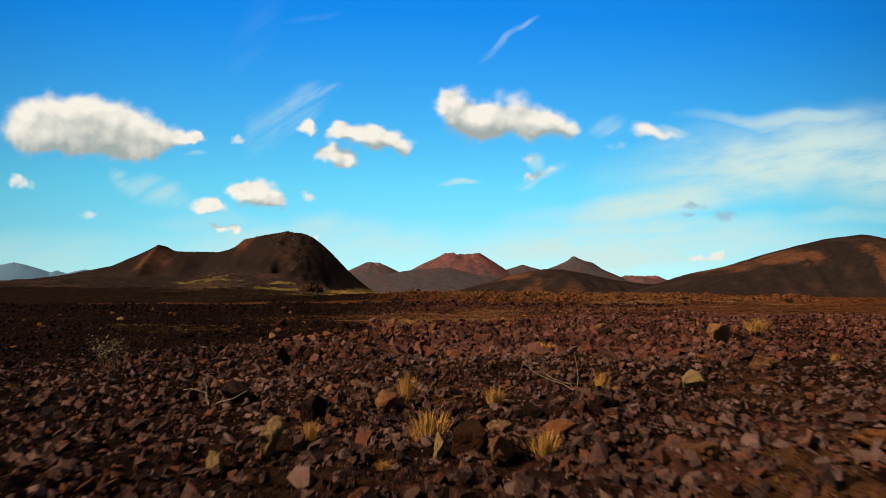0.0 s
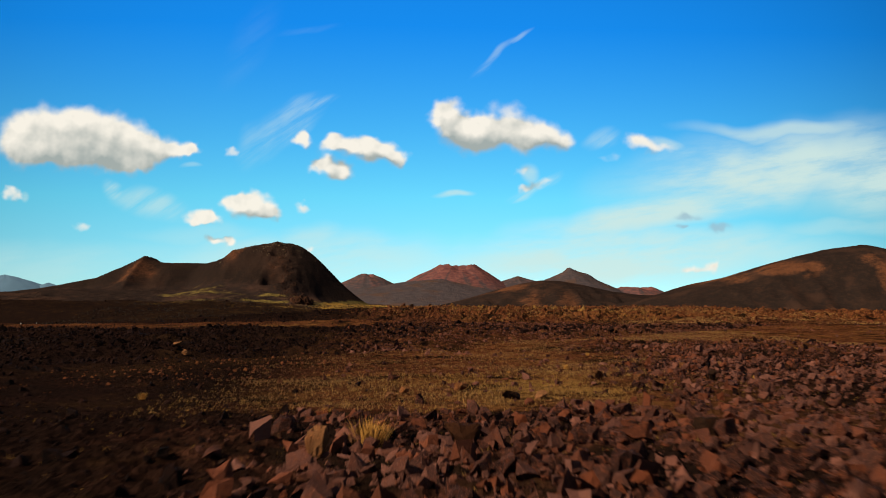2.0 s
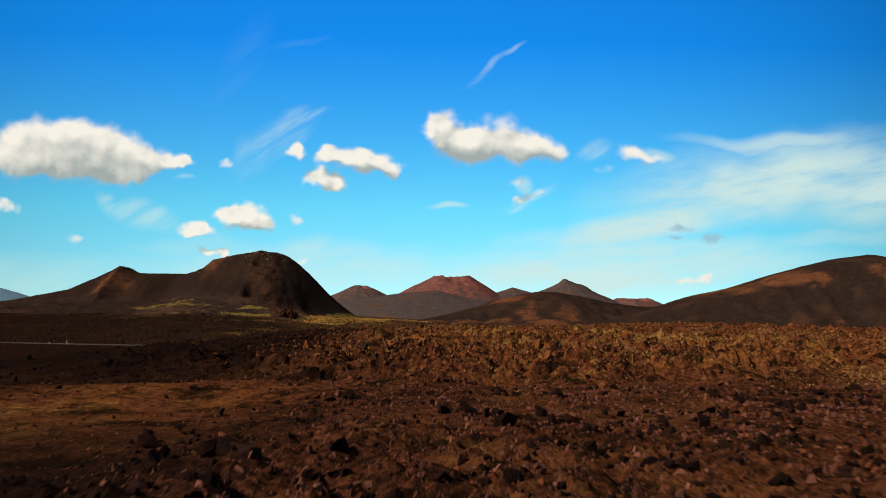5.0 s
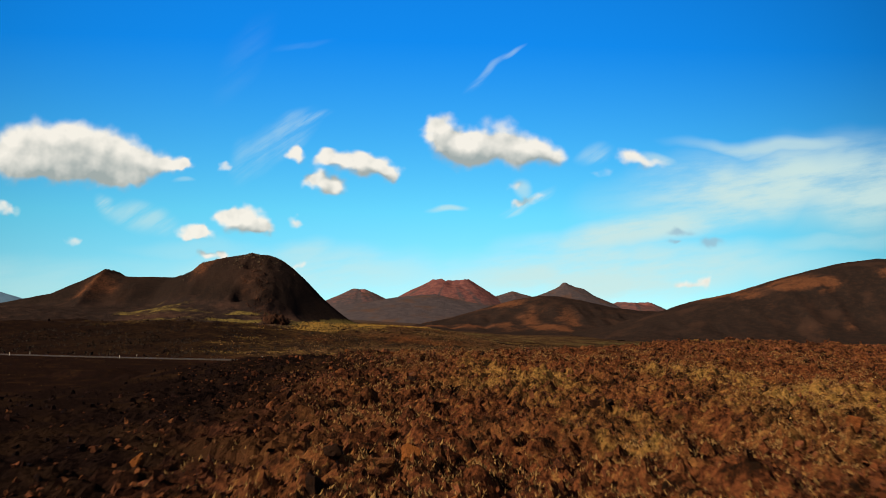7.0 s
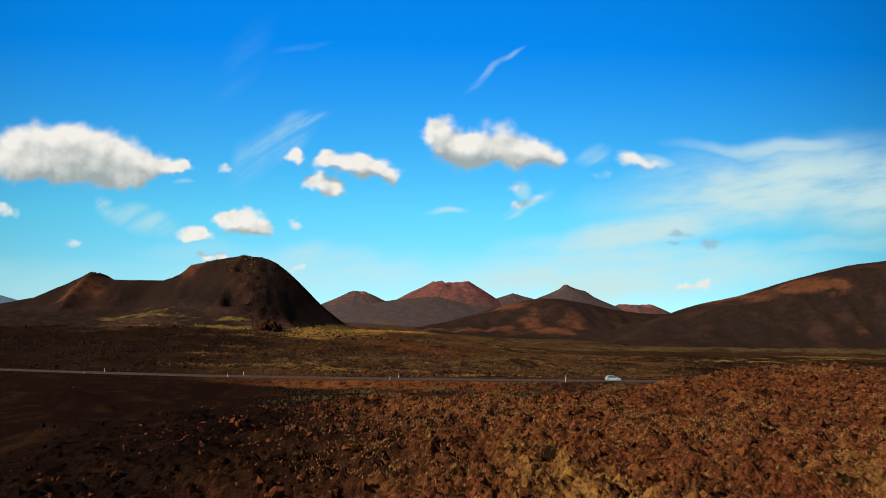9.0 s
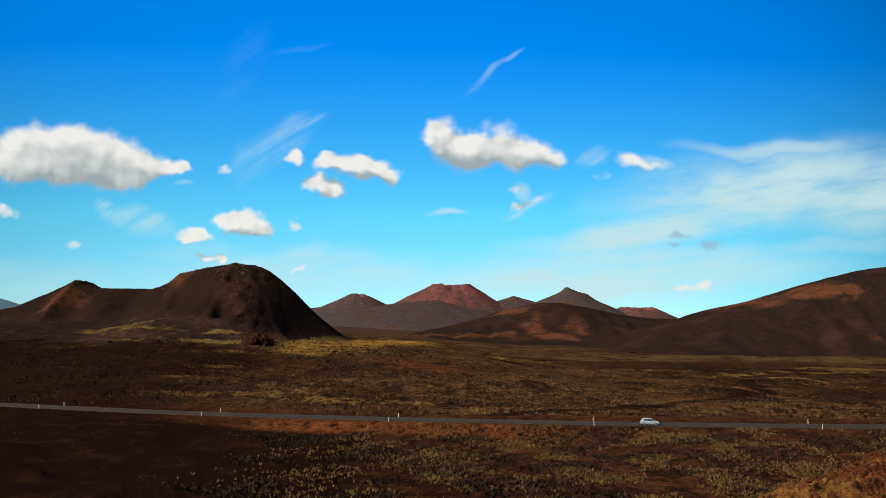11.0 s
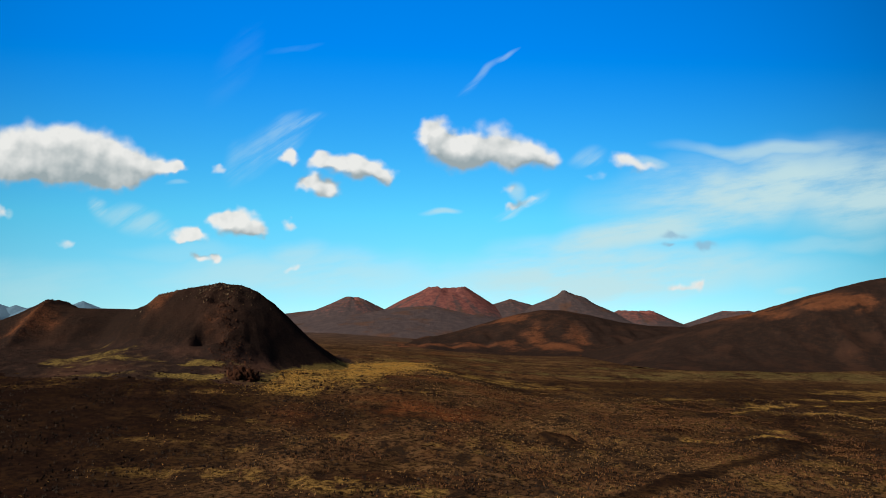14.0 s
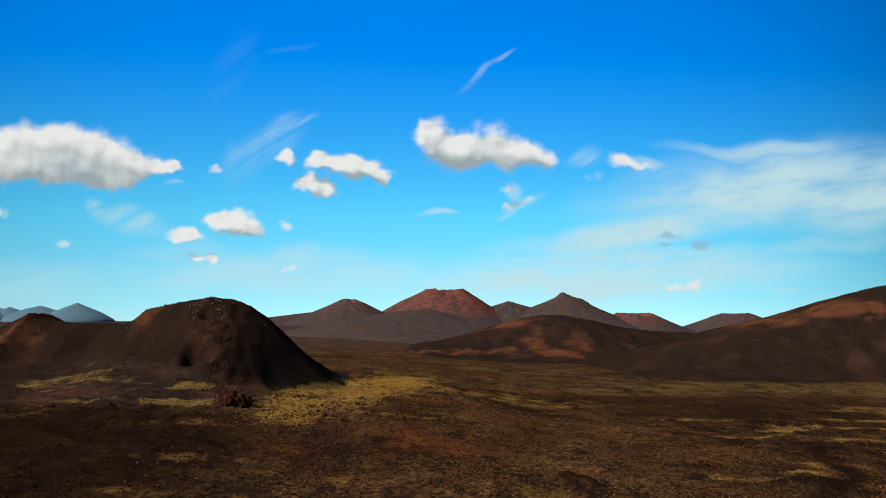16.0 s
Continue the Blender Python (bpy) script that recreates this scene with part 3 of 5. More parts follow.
def mounds(x, y):
    """Low dark heaps of clinker on both sides of the road."""
    wx, wy = x + 5 * fbm(x, y, 14, 3, 131), y + 4 * fbm(x, y, 12, 3, 132)
    return np.maximum.reduce([spot(wx, wy, cx, cy, rx, ry) for cx, cy, rx, ry in
                              ((227, 731, 24, 9), (208, 619, 17, 10), (268, 690, 22, 9), (151, 532, 20, 10), (190, 700, 15, 6), (300, 655, 24, 8), (175, 610, 13, 6),
                               (118, 560, 16, 7), (60, 520, 12, 6), (-79, 319, 13, 7), (-41, 284, 9, 6), (-35, 335, 9, 4), (-103, 384, 15, 5), (-62, 300, 7, 4))])


def track(x, y):
    """A dirt track that leaves the road and winds off over the plain."""
    middle = np.interp(y, (366, 380, 413, 453, 478, 505, 530, 556, 604, 662), (26, 35, 56, 85, 109, 136, 162, 185, 196, 215))
    return S(6.5, 3.5, np.abs(x - middle + 1.5 * fbm(x, y, 18, 3, 133))) * (y > 366) * (y < 662)


def zones(x, y, open_plain=1.0):
    """Weights of red clinker, dry grass and black cinder in the soil; some black is painted shade."""
    s, c = road_s(x, y)
    red = clinker(x, y) * S(-8, 9, x + 9 * fbm(x, y, 12, 3, 85))
    red = np.maximum(red, spot(x, y, -4, 556, 52, 60) * S(-0.30, 0.20, fbm(x, y, 30, 4, 70)))
    red = np.maximum(red, S(-85, -15, s + 18 * fbm(x, y, 14, 3, 55)) * S(75, 35, s + 18 * fbm(x, y, 14, 3, 56)) * S(3.4, 4.4, -c) * S(16, 9, -c))
    red = red * (1 - 0.7 * S(25, 70, x) * S(190, 250, y))
    red = np.maximum(red, 0.68 * flats(x, y))
    red = np.maximum(red, 0.55 * S(0.10, 0.45, fbm(x, y, 60, 5, 71)) * (c > 6) * S(-70, 10, x) * S(170, 60, x))
    grass = np.maximum.reduce([spot(x, y, -22, 768, 180, 40, 1.33), 0.8 * spot(x, y, -52, 625, 20, 30), 0.20 * spot(x, y, -135, 640, 90, 50, 0.2), 0.5 * spot(x, y, -194, 690, 14, 22, -0.5), 0.72 * spot(x, y, -110, 668, 16, 11, 0.3), 0.70 * spot(x, y, -106, 634, 26, 9, 0.3), 0.38 * spot(x, y, -93, 586, 30, 9, 0.2), 0.36 * spot(x, y, -74, 527, 28, 7), 0.34 * spot(x, y, -62, 474, 32, 8), 0.25 * spot(x, y, -170, 600, 30, 8), 0.5 * spot(x, y, -20, 640, 50, 5, -0.2),
                               0.95 * spot(x + 12 * fbm(x, y, 40, 3, 136), y + 14 * fbm(x, y, 40, 3, 137), 80, 815, 60, 40) * S(-0.35, 0.15, fbm(x * 0.5, y * 1.5, 24, 4, 141)), 0.55 * spot(x, y, 470, 1050, 330, 100), 0.6 * spot(x, y, 200, 1010, 160, 18), 0.95 * np.maximum.reduce([spot(x + 6 * fbm(x, y, 20, 3, 134), y + 5 * fbm(x, y, 16, 3, 135), *q) for q in ((180, 668, 34, 6, -0.1), (224, 706, 34, 6, 0.1), (186, 580, 15, 12), (247, 648, 34, 7, -0.1), (258, 718, 44, 5), (198, 748, 28, 4), (295, 716, 28, 6, -0.2), (135, 545, 20, 5), (165, 560, 16, 4), (330, 760, 60, 6))]),
                               0.35 * spot(x, y, 130, 455, 50, 22), 0.55 * spot(x, y, -25, 420, 60, 12, -0.29), 0.35 * spot(x, y, 30, 250, 60, 30), 0.5 * spot(x, y, 9.0, 128, 8.5, 0.8, 1.75), 0.55 * spot(x, y, 3.4, 43.8, 2.2, 3.0), 0.9 * spot(x, y, 3.6, 42.6, 0.7, 0.5), 0.25 * spot(x, y, 0, 43, 5, 5), 0.46 * spot(x, y, 20, 145, 17, 42, 0.2)])
    grass = np.maximum(grass, 0.34 * S(0.10, 0.45, fbm(x, y, 45, 4, 73)) * (c > 6) * S(-110, 0, x) * S(900, 600, y) * open_plain)
    grass = np.maximum(grass, 0.52 * S(-0.05, 0.40, fbm(x * 0.5, y * 1.6, 60, 5, 138)) * S(680, 820, y) * S(1600, 1200, y) * S(-60, 0, x))
    grass = np.maximum(grass, 0.30 * flats(x, y) * S(0.0, 0.4, fbm(x, y, 5, 4, 74)))
    # dark cinder left of the plateau and beyond the road, deepened to paint shade
    black = S(-4, -18, edge(x, y)) * (c < -4) * S(60, 130, y) * S(60, -10, x + 0.2 * (y - 200)) * 0.9
    black = np.maximum(black, (0.86 + 0.10 * S(-110, -180, x)) * S(-18, -80, x - 0.1 * (y - 500)) * (c > 5) * S(900, 700, y))
    black = np.maximum(black, 0.55 * S(0.15, 0.5, fbm(x, y, 75, 4, 75)) * (c > 6))
    black = np.maximum(black, 0.55 * S(80, 190, x + 25 * fbm(x, y, 50, 4, 140)) * S(400, 480, y) * S(1000, 850, y))
    # shade at the left, then at the right, put into the soil as black
    black = np.maximum(black, (0.55 + 0.41 * S(12, 24, y)) * S(0.5, -5, x + 3 * fbm(x, y, 16, 4, 54)) * (c < -4) * S(60, 40, y - 40))
    black = np.maximum(black, 0.55 * S(3, 9, x) * S(62, 52, y))
    black = np.maximum(black, 0.45 * stony(x, y) * S(56, 60, y))
    red = np.maximum(red, 0.45 * stony(x, y) * S(56, 60, y) * S(-12, 2, x))
    # soil between the stones made darker
    black = np.maximum(black, 0.88 * stony(x, y) * S(48, 42, y) * S(-0.45, 0.0, fbm(x, y, 3, 4, 89)))
    # the lava's left side is blackened to paint shade too
    black = np.maximum(black, 0.94 * S(-2, -9, x + 4 * fbm(x, y, 12, 3, 139)) * S(94, 102, y) * (c < -4))
    black = np.maximum(black, clinker(x, y) * S(9, -8, x + 9 * fbm(x, y, 12, 3, 85)))
    # red and grass held back at the left, so the painted shade stays dark
    left = (c < -4) * S(0.5, -6, x + 3 * fbm(x, y, 16, 4, 54)) * S(100, 80, y)
    red, grass = red * (1 - left), grass * (1 - 0.85 * left)
    worn = track(x, y)
    red, grass, black = red * (1 - worn), grass * (1 - worn), np.maximum(black, 0.75 * worn)
    heaps = mounds(x, y)
    red, grass = red * (1 - heaps), grass * (1 - heaps)
    black = np.maximum(black * (1 - red) * (1 - 0.8 * np.clip(grass, 0, 1)), 0.9 * heaps)
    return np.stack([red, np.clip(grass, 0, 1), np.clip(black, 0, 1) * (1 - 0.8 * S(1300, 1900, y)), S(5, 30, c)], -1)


def sheet(name, xs, ys, height, zone, mat):
    """A ground mesh over the lines xs and ys."""
    X, Y = np.meshgrid(xs, ys)
    Z = height(X, Y)
    nx, ny = len(xs), len(ys)
    co = np.stack([X, Y, Z], -1).reshape(-1, 3).astype(np.float32)
    i = (np.arange(ny - 1)[:, None] * nx + np.arange(nx - 1)[None, :]).reshape(-1)
    quads = np.stack([i, i + 1, i + nx + 1, i + nx], -1)
    ob = new(name, from_arrays(name, co, quads, mat, True))
    att = ob.data.color_attributes.new("zone", "FLOAT_COLOR", "POINT")
    att.data.foreach_set("color", zone(X, Y).reshape(-1).astype(np.float32))
    return ob


def from_arrays(name, co, faces, mat, smooth=False):
    me = bpy.data.meshes.new(name)
    n, k = faces.shape
    me.vertices.add(len(co))
    me.vertices.foreach_set("co", np.ascontiguousarray(co, np.float32).reshape(-1))
    me.loops.add(n * k)
    me.loops.foreach_set("vertex_index", np.ascontiguousarray(faces, np.int32).reshape(-1))
    me.polygons.add(n)
    me.polygons.foreach_set("loop_start", np.arange(0, n * k, k, dtype=np.int32))
    me.update(calc_edges=True)
    me.polygons.foreach_set("use_smooth", np.full(n, smooth))
    me.materials.append(mat)
    return me


def graded(start, stop, step, growth):
    out, v, d = [], start, step
    while v < stop:
        out.append(v)
        v += d
        d *= growth
    out.append(stop)
    return np.array(out)


side = graded(45.0, 3300.0, 1.0, 1.036)
xs = np.concatenate([-side[::-1], np.arange(-44.0, 45.0, 1.1), side])
ys = np.concatenate([-graded(6.0, 1800.0, 2.0, 1.12)[::-1], np.arange(-4.0, 130.0, 1.0), np.arange(130.0, 262.0, 1.3), np.arange(262.0, 420.0, 1.2), graded(420.0, 4850.0, 1.4, 1.015)])
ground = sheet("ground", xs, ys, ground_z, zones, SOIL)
tagged(ground, "dark brown volcanic ground of ash and clinker", "ground", kind="structure")


# ---- hills ----
def hill_zone(dark, rust, straw, seed):
    def zone(x, y):
        n = fbm(x, y, 70, 5, seed)
        out = np.zeros((*np.shape(x), 4))
        out[..., 0] = np.clip(rust(x, y) * S(-0.25, 0.25, n), 0, 1)
        out[..., 1] = straw * S(0.1, 0.5, fbm(x, y, 50, 4, seed + 3))
        out[..., 2] = np.clip(dark * (1 - out[..., 0]) * (1 - out[..., 1]), 0, 1)
        out[..., 3] = 0
        return out
    return zone


def crest_hill(name, label, profile, y0, front_len, back_len, step, rust, dark, straw, seed, gully=2.0):
    """A hill whose skyline follows a profile of (x, height) along y0 and slopes off before and behind it."""
    px, pz = [p[0] for p in profile], [p[1] for p in profile]

    def height(x, y):
        crest = np.interp(x, px, pz) + 1.2 * fbm(x, y, 26, 4, seed) * S(12, 30, np.interp(x, px, pz))
        dy = y - y0 + 30 * fbm(x, y, 150, 4, seed + 1)
        d = np.where(dy < 0, -dy / front_len, dy / back_len)
        g = 1 - S(0.0, 1.0, d)
        lift = crest * g + gully * fbm(x * 2.2, y * 0.5, 36, 4, seed + 2) * g * (1 - g) * 4
        return ground_z(x, y) * (1 - g) + lift - 0.8 * (1 - S(0.0, 0.03, g))

    xs = np.arange(px[0], px[-1] + step, step)
    ys = np.arange(y0 - front_len * 1.02, y0 + back_len * 1.02, step)
    ob = sheet(name, xs, ys, height, hill_zone(dark, rust, straw, seed), SLOPE)
    return tagged(ob, label, "hill", group="volcanic hills")


def spur(x, y):
    """A rocky rib from the summit down to the crag, two hollows beside it, and rough rock on the top."""
    ax, ay, bx, by = -114.0, 742.0, -84.0, 640.0
    u = np.clip(((x - ax) * (bx - ax) + (y - ay) * (by - ay)) / ((bx - ax) ** 2 + (by - ay) ** 2), 0, 1)
    off = x - (ax + u * (bx - ax)) + 4 * fbm(x, y, 22, 3, 220)
    away = y - (ay + u * (by - ay))
    d = np.sqrt(off * off + away * away)
    rib = (3.4 + 4.0 * fbm(x, y, 30, 3, 221)) * np.exp(-(d / 15.0) ** 2) * S(0.0, 0.3, u)
    rib = rib + 3.2 * ridged(x, y, 9, 4, 222) * np.exp(-(d / 20.0) ** 2)
    hollow = -11.0 * np.exp(-((x + 114) / 8.0) ** 4 - ((y - 702) / 6.0) ** 4) - 7.0 * np.exp(-((x + 115) / 6.5) ** 4 - ((y - 734) / 3.5) ** 4)
    return rib + hollow


NEAR_CREST = ((-560, -2), (-470, 8), (-408, 17), (-381, 19), (-354, 22.7), (-302, 33), (-278, 44), (-264, 50.6), (-256, 55.0), (-249, 51.0), (-240, 48.6), (-197, 47.8), (-180, 47.6), (-174, 48.5),
              (-167, 50.4), (-158, 57.6), (-147, 59.6), (-133, 63.0), (-119, 65.0), (-106, 63.2), (-96, 59.7), (-87, 53.4), (-79, 46.2), (-72, 38.8), (-65, 31.5), (-54, 21.5), (-46, 14.5), (-36, 5.4), (-24, -4))


def near_forms(x, y):
    """The nearer hill: steep cinder slopes under a crest that swings forward to the summit, and the apron at their foot."""
    crest = np.interp(x, [p[0] for p in NEAR_CREST], [p[1] for p in NEAR_CREST])
    crest = crest + 0.9 * fbm(x, y, 18, 4, 200) * S(12, 30, crest) + 0.9 * ridged(x, y, 8, 3, 223) * S(50, 58, crest)
    dy = 815 - 58 * S(-205, -168, x) - y + 6 * fbm(x, y, 60, 3, 201)
    steep = 0.60 + 0.10 * S(-200, -165, x)
    gully = 1.9 * fbm(x * 2.0, y * 0.45, 30, 4, 202) * S(4, 30, dy)
    before = crest - steep * (np.sqrt(np.maximum(dy, 0) ** 2 + 49) - 7) + gully + spur(x, y) * S(-2, 6, dy)
    behind = crest * (1 - S(0.0, 1.0, -dy / 260)) - 6 * S(0.5, 1.0, -dy / 260)
    lap = (9 + 15 * S(-205, -150, x)) * (np.clip(y - 592, 0, 175) / 170) ** 2 * S(-62, -104, x + 0.25 * (y - 690)) * S(-470, -290, x) * S(1000, 860, y)
    floor = ground_z(x, y) + lap - 0.7 + (1.3 * fbm(x, y, 18, 4, 204) + 1.1 * ridged(x * 0.6 + y * 0.4, y, 15, 3, 207)) * S(0.0, 2.5, lap)
    return np.where(dy > 0, before, behind), floor


def near_height(x, y):
    slope, floor = near_forms(x, y)
    return 0.5 * (slope + floor + np.sqrt((slope - floor) ** 2 + 16)) - 0.25


def near_zone(x, y):
    """Black cinder with a rusty shoulder and rim; streaks of grass on the apron alone."""
    out = zones(x, y, 0.0)
    slope, floor = near_forms(x, y)
    high = S(-1.0, 7.0, slope - floor + 3.0 * fbm(x, y, 16, 4, 206))
    rust = 0.60 * spot(x, y, -246, 772, 26, 42, 0.3) + 0.55 * spot(x, y, -157, 750, 12, 22) + 0.35 * spot(x, y, -104, 690, 16, 60, 0.25)
    out[..., 0] = np.clip(rust * S(-0.3, 0.25, fbm(x, y, 45, 5, 205)), 0, 1) * high
    streak = S(-0.02, 0.40, fbm(x * 0.5 + y * 0.5, y * 1.6 - x * 0.4, 26, 5, 208)) * S(600, 640, y) * S(-225, -165, x) * S(-75, -95, x)
    out[..., 1] = np.maximum(out[..., 1], 0.50 * streak) * (1 - high)
    out[..., 2] = np.clip((0.35 + 0.40 * high - 0.32 * S(-215, -160, x) * (1 - high)) * (1 - out[..., 0]) * (1 - out[..., 1]), 0, 1)
    out[..., 3] = 0
    return out


tagged(sheet("volcanic_hill", np.arange(-560, -22, 2.0), np.arange(556, 1075, 2.0), near_height, near_zone, SLOPE), "dark cinder hill with a rounded summit and a red-brown shoulder", "hill", group="volcanic hills")
crest_hill("volcanic_hill", "broad red-brown cinder hill with banded flanks",
           [(300, -16), (350, 0), (400, 17), (446, 31.5), (478, 43), (545, 59), (600, 76), (662, 93), (710, 105), (775, 114.5), (815, 106), (900, 78), (1050, 30), (1200, -10)],
           1370, 240, 420, 6.0, lambda x, y: S(470, 540, x + 0.2 * (y - 1250)) * (0.12 + 0.7 * S(-0.28, 0.15, fbm(x * 0.13 + 40, y, 19, 4, 312))), 0.45, 0.10, 210, gully=5)


def cone(name, label, cx, cy, radius, height_m, rim, depth, rust, dark, seed, breach=None, power=1.15, rings=46, spokes=110, squash=1.0, knob=0.0):
    """A cinder cone with a crater of radius rim, breached towards the angle breach."""
    rr = np.concatenate([np.linspace(0, rim * 1.3, 16)[:-1], np.linspace(rim * 1.3, radius, rings - 15)]) if rim else np.linspace(0, radius, rings)
    aa = np.linspace(0, 2 * np.pi, spokes, endpoint=False)
    A, R = np.meshgrid(aa, rr)
    X, Y = cx + R * np.cos(A), cy + R * np.sin(A) * squash
    k = np.clip((radius - R) / max(radius - rim, 1), 0, 1)
    slope = k ** power
    bowl = np.where(R < rim, 1 - (depth / height_m) * (1 - (R / max(rim, 1)) ** 2), 1.0)
    prof = np.minimum(slope, 1.0) * bowl
    if breach is not None:
        gap = S(0.75, 0.15, np.abs((A - radians(breach) + np.pi) % (2 * np.pi) - np.pi))
        prof = prof * (1 - 0.14 * gap * S(rim * 2.6, rim * 0.9, R))
    prof = prof * (1 + 0.022 * ridged(np.cos(A) * 7 + 3, np.sin(A) * 7 + R / radius, 1.0, 3, seed + 5) * S(0.12, 0.4, R / radius) * S(1.0, 0.6, R / radius) + 0.03 * fbm(np.cos(A) * 5 + 9, np.sin(A) * 5 + R / radius * 2, 1.0, 4, seed) * S(0, 0.25, R / radius) + 0.05 * fbm(X, Y, radius * 0.35, 4, seed + 9))
    Z = plain_z(X, Y) - 2.0 * S(0.97, 1.0, R / radius) + height_m * prof
    Z = Z + knob * (np.exp(-((X - cx + 10) / 17) ** 2 - ((Y - cy) / 40) ** 2) + 0.7 * np.exp(-((X - cx - 82) / 26) ** 2 - ((Y - cy) / 60) ** 2))
    co = np.stack([X, Y, Z], -1).reshape(-1, 3)
    n, m = len(rr), spokes
    i, j = np.meshgrid(np.arange(n - 1), np.arange(m), indexing="ij")
    q = np.stack([i * m + j, (i + 1) * m + j, (i + 1) * m + (j + 1) % m, i * m + (j + 1) % m], -1).reshape(-1, 4)
    ob = new(name, from_arrays(name, co, q, CONE, True))
    zz = np.zeros((*X.shape, 4))
    streaky = fbm(np.cos(A) * 9, np.sin(A) * 9, 1.0, 4, seed + 4)
    zz[..., 0] = np.clip(rust * S(-0.3, 0.35, 0.6 * streaky + 0.5 * (1 - R / radius)) + (0.9 * rust if rim else 0) * S(max(rim, 1) * 1.5, max(rim, 1) * 0.8, R), 0, 1)
    zz[..., 0] *= S(1.0, 0.45, R / radius + 0.12 * streaky)
    zz[..., 2] = np.clip(dark * (1 - zz[..., 0]), 0, 1)
    zz[..., 3] = 1
    ob.data.color_attributes.new("zone", "FLOAT_COLOR", "POINT").data.foreach_set("color", zz.reshape(-1).astype(np.float32))
    return tagged(ob, label, "hill", group="volcanic hills")


crest_hill("volcanic_hill", "low cinder hill with orange-red scars",
           [(-60, -12), (40, -2), (110, 13), (177, 33), (225, 46), (262, 56), (307, 64.5), (354, 63.5), (410, 53), (474, 39), (534, 32), (600, 30), (700, 24), (800, 0), (850, -14)],
           1900, 400, 360, 8.0, lambda x, y: 0.9 * S(440, 260, x + 0.4 * (y - 1700)) * S(-0.1, 0.3, fbm(x * 0.6, y * 0.4, 60, 4, 405)), 0.45, 0.06, 400, gully=7)
cone("volcanic_hill", "smooth dark grey cinder mound", 100, 2500, 420, 84, 0, 0, 0.1, 0.9, 410, power=0.85)
cone("volcanic_hill", "small pointed cone with a pale red scar", -200, 3900, 330, 120, 26, 22, 0.35, 0.8, 420, -50)
cone("volcanic_hill", "red crater cone with an open rim", 235, 4000, 430, 192, 82, 70, 0.85, 0.6, 430, -80)
cone("volcanic_hill", "rounded dark cinder hill", 545, 4050, 380, 140, 0, 0, 0.25, 0.85, 440, power=0.8)
cone("volcanic_hill", "grey cone with a small rocky top", 795, 3950, 460, 166, 20, 6, 0.15, 0.85, 450, knob=15.0)
cone("volcanic_hill", "flat-topped reddish crater cone", 1110, 3900, 300, 92, 75, 35, 0.5, 0.7, 460, -60)
cone("volcanic_hill", "distant reddish flat cone", 1630, 4000, 330, 95, 60, 10, 0.3, 0.6, 470)
cone("volcanic_hill", "long dark lava slope", -330, 4200, 520, 66, 0, 0, 0.2, 0.85, 480, power=1.0)

# farthest mountains, their haze painted as blue
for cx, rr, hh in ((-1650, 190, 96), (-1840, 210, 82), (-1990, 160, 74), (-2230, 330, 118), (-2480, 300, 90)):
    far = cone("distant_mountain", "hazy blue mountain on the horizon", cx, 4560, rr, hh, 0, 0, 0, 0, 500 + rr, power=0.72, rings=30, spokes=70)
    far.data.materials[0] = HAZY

# ---- broken lava surfaces ----
def cells(x, y, size, seed):
    """Distance to the nearest of scattered points, in units of size."""
    x, y = x / size, y / size
    ix, iy = np.floor(x), np.floor(y)
    best = np.full(np.shape(x), 9.0)
    for dx in (-1, 0, 1):
        for dy in (-1, 0, 1):
            px = ix + dx + lattice(ix + dx, iy + dy, seed)
            py = iy + dy + lattice(ix + dx, iy + dy, seed + 50)
            best = np.minimum(best, (x - px) ** 2 + (y - py) ** 2)
    return np.sqrt(best)


SKINS = []


def surface_z(x, y):
    """The top of the ground with its rough skins."""
    z = ground_z(x, y)
    for x0, x1, y0, y1, height in SKINS:
        on = (x > x0) & (x < x1 - 0.4) & (y > y0) & (y < y1 - 0.4)
        if np.any(on):
            z[on] = np.maximum(z[on], height(x[on], y[on]))
    return z


def crust(name, label, x0, x1, y0, y1, step, lumps, inside, zone, seed):
    """A rough skin of clotted lumps over the ground."""
    def height(x, y):
        w = inside(x, y) * S(x0, x0 + 2, x) * S(x1, x1 - 2, x) * S(y0, y0 + 2, y) * S(y1, y1 - 2, y)
        wx, wy = x + 0.35 * lumps[0][0] * fbm(x, y, lumps[0][0], 2, seed + 7), y + 0.35 * lumps[0][0] * fbm(x, y, lumps[0][0], 2, seed + 8)
        z = 0.0
        for k, (size, amp) in enumerate(lumps):
            z = z + amp * (0.75 - cells(wx, wy, size, seed + k)) * (0.4 + 1.2 * vnoise(x / size * 0.7, y / size * 0.7, seed + 20 + k))
        return ground_z(x, y) - 0.12 + w * (0.12 + z)
    SKINS.append((x0, x1, y0, y1, height))
    ob = sheet(name, np.arange(x0, x1, step), np.arange(y0, y1, step), height, zone, SOIL)
    ob.data.polygons.foreach_set("use_smooth", np.full(len(ob.data.polygons), False))
    return tagged(ob, label, "lava", kind="stuff")


def quieter(x, y):
    """The clinker, smoother towards the plateau's dark rim."""
    return clinker(x, y) * (0.35 + 0.65 * S(-12, 6, x + 4 * fbm(x, y, 12, 3, 85)))


crust("lava_crust", "clotted red-brown lava crust", -16, 24, 102, 176, 0.18, ((1.8, 0.60), (0.8, 0.66), (0.40, 0.42)), quieter, zones, 600)
crust("lava_crust", "clotted red-brown lava crust", -24, 72, 174, 262, 0.30, ((2.3, 0.65), (0.95, 0.75)), quieter, zones, 620)
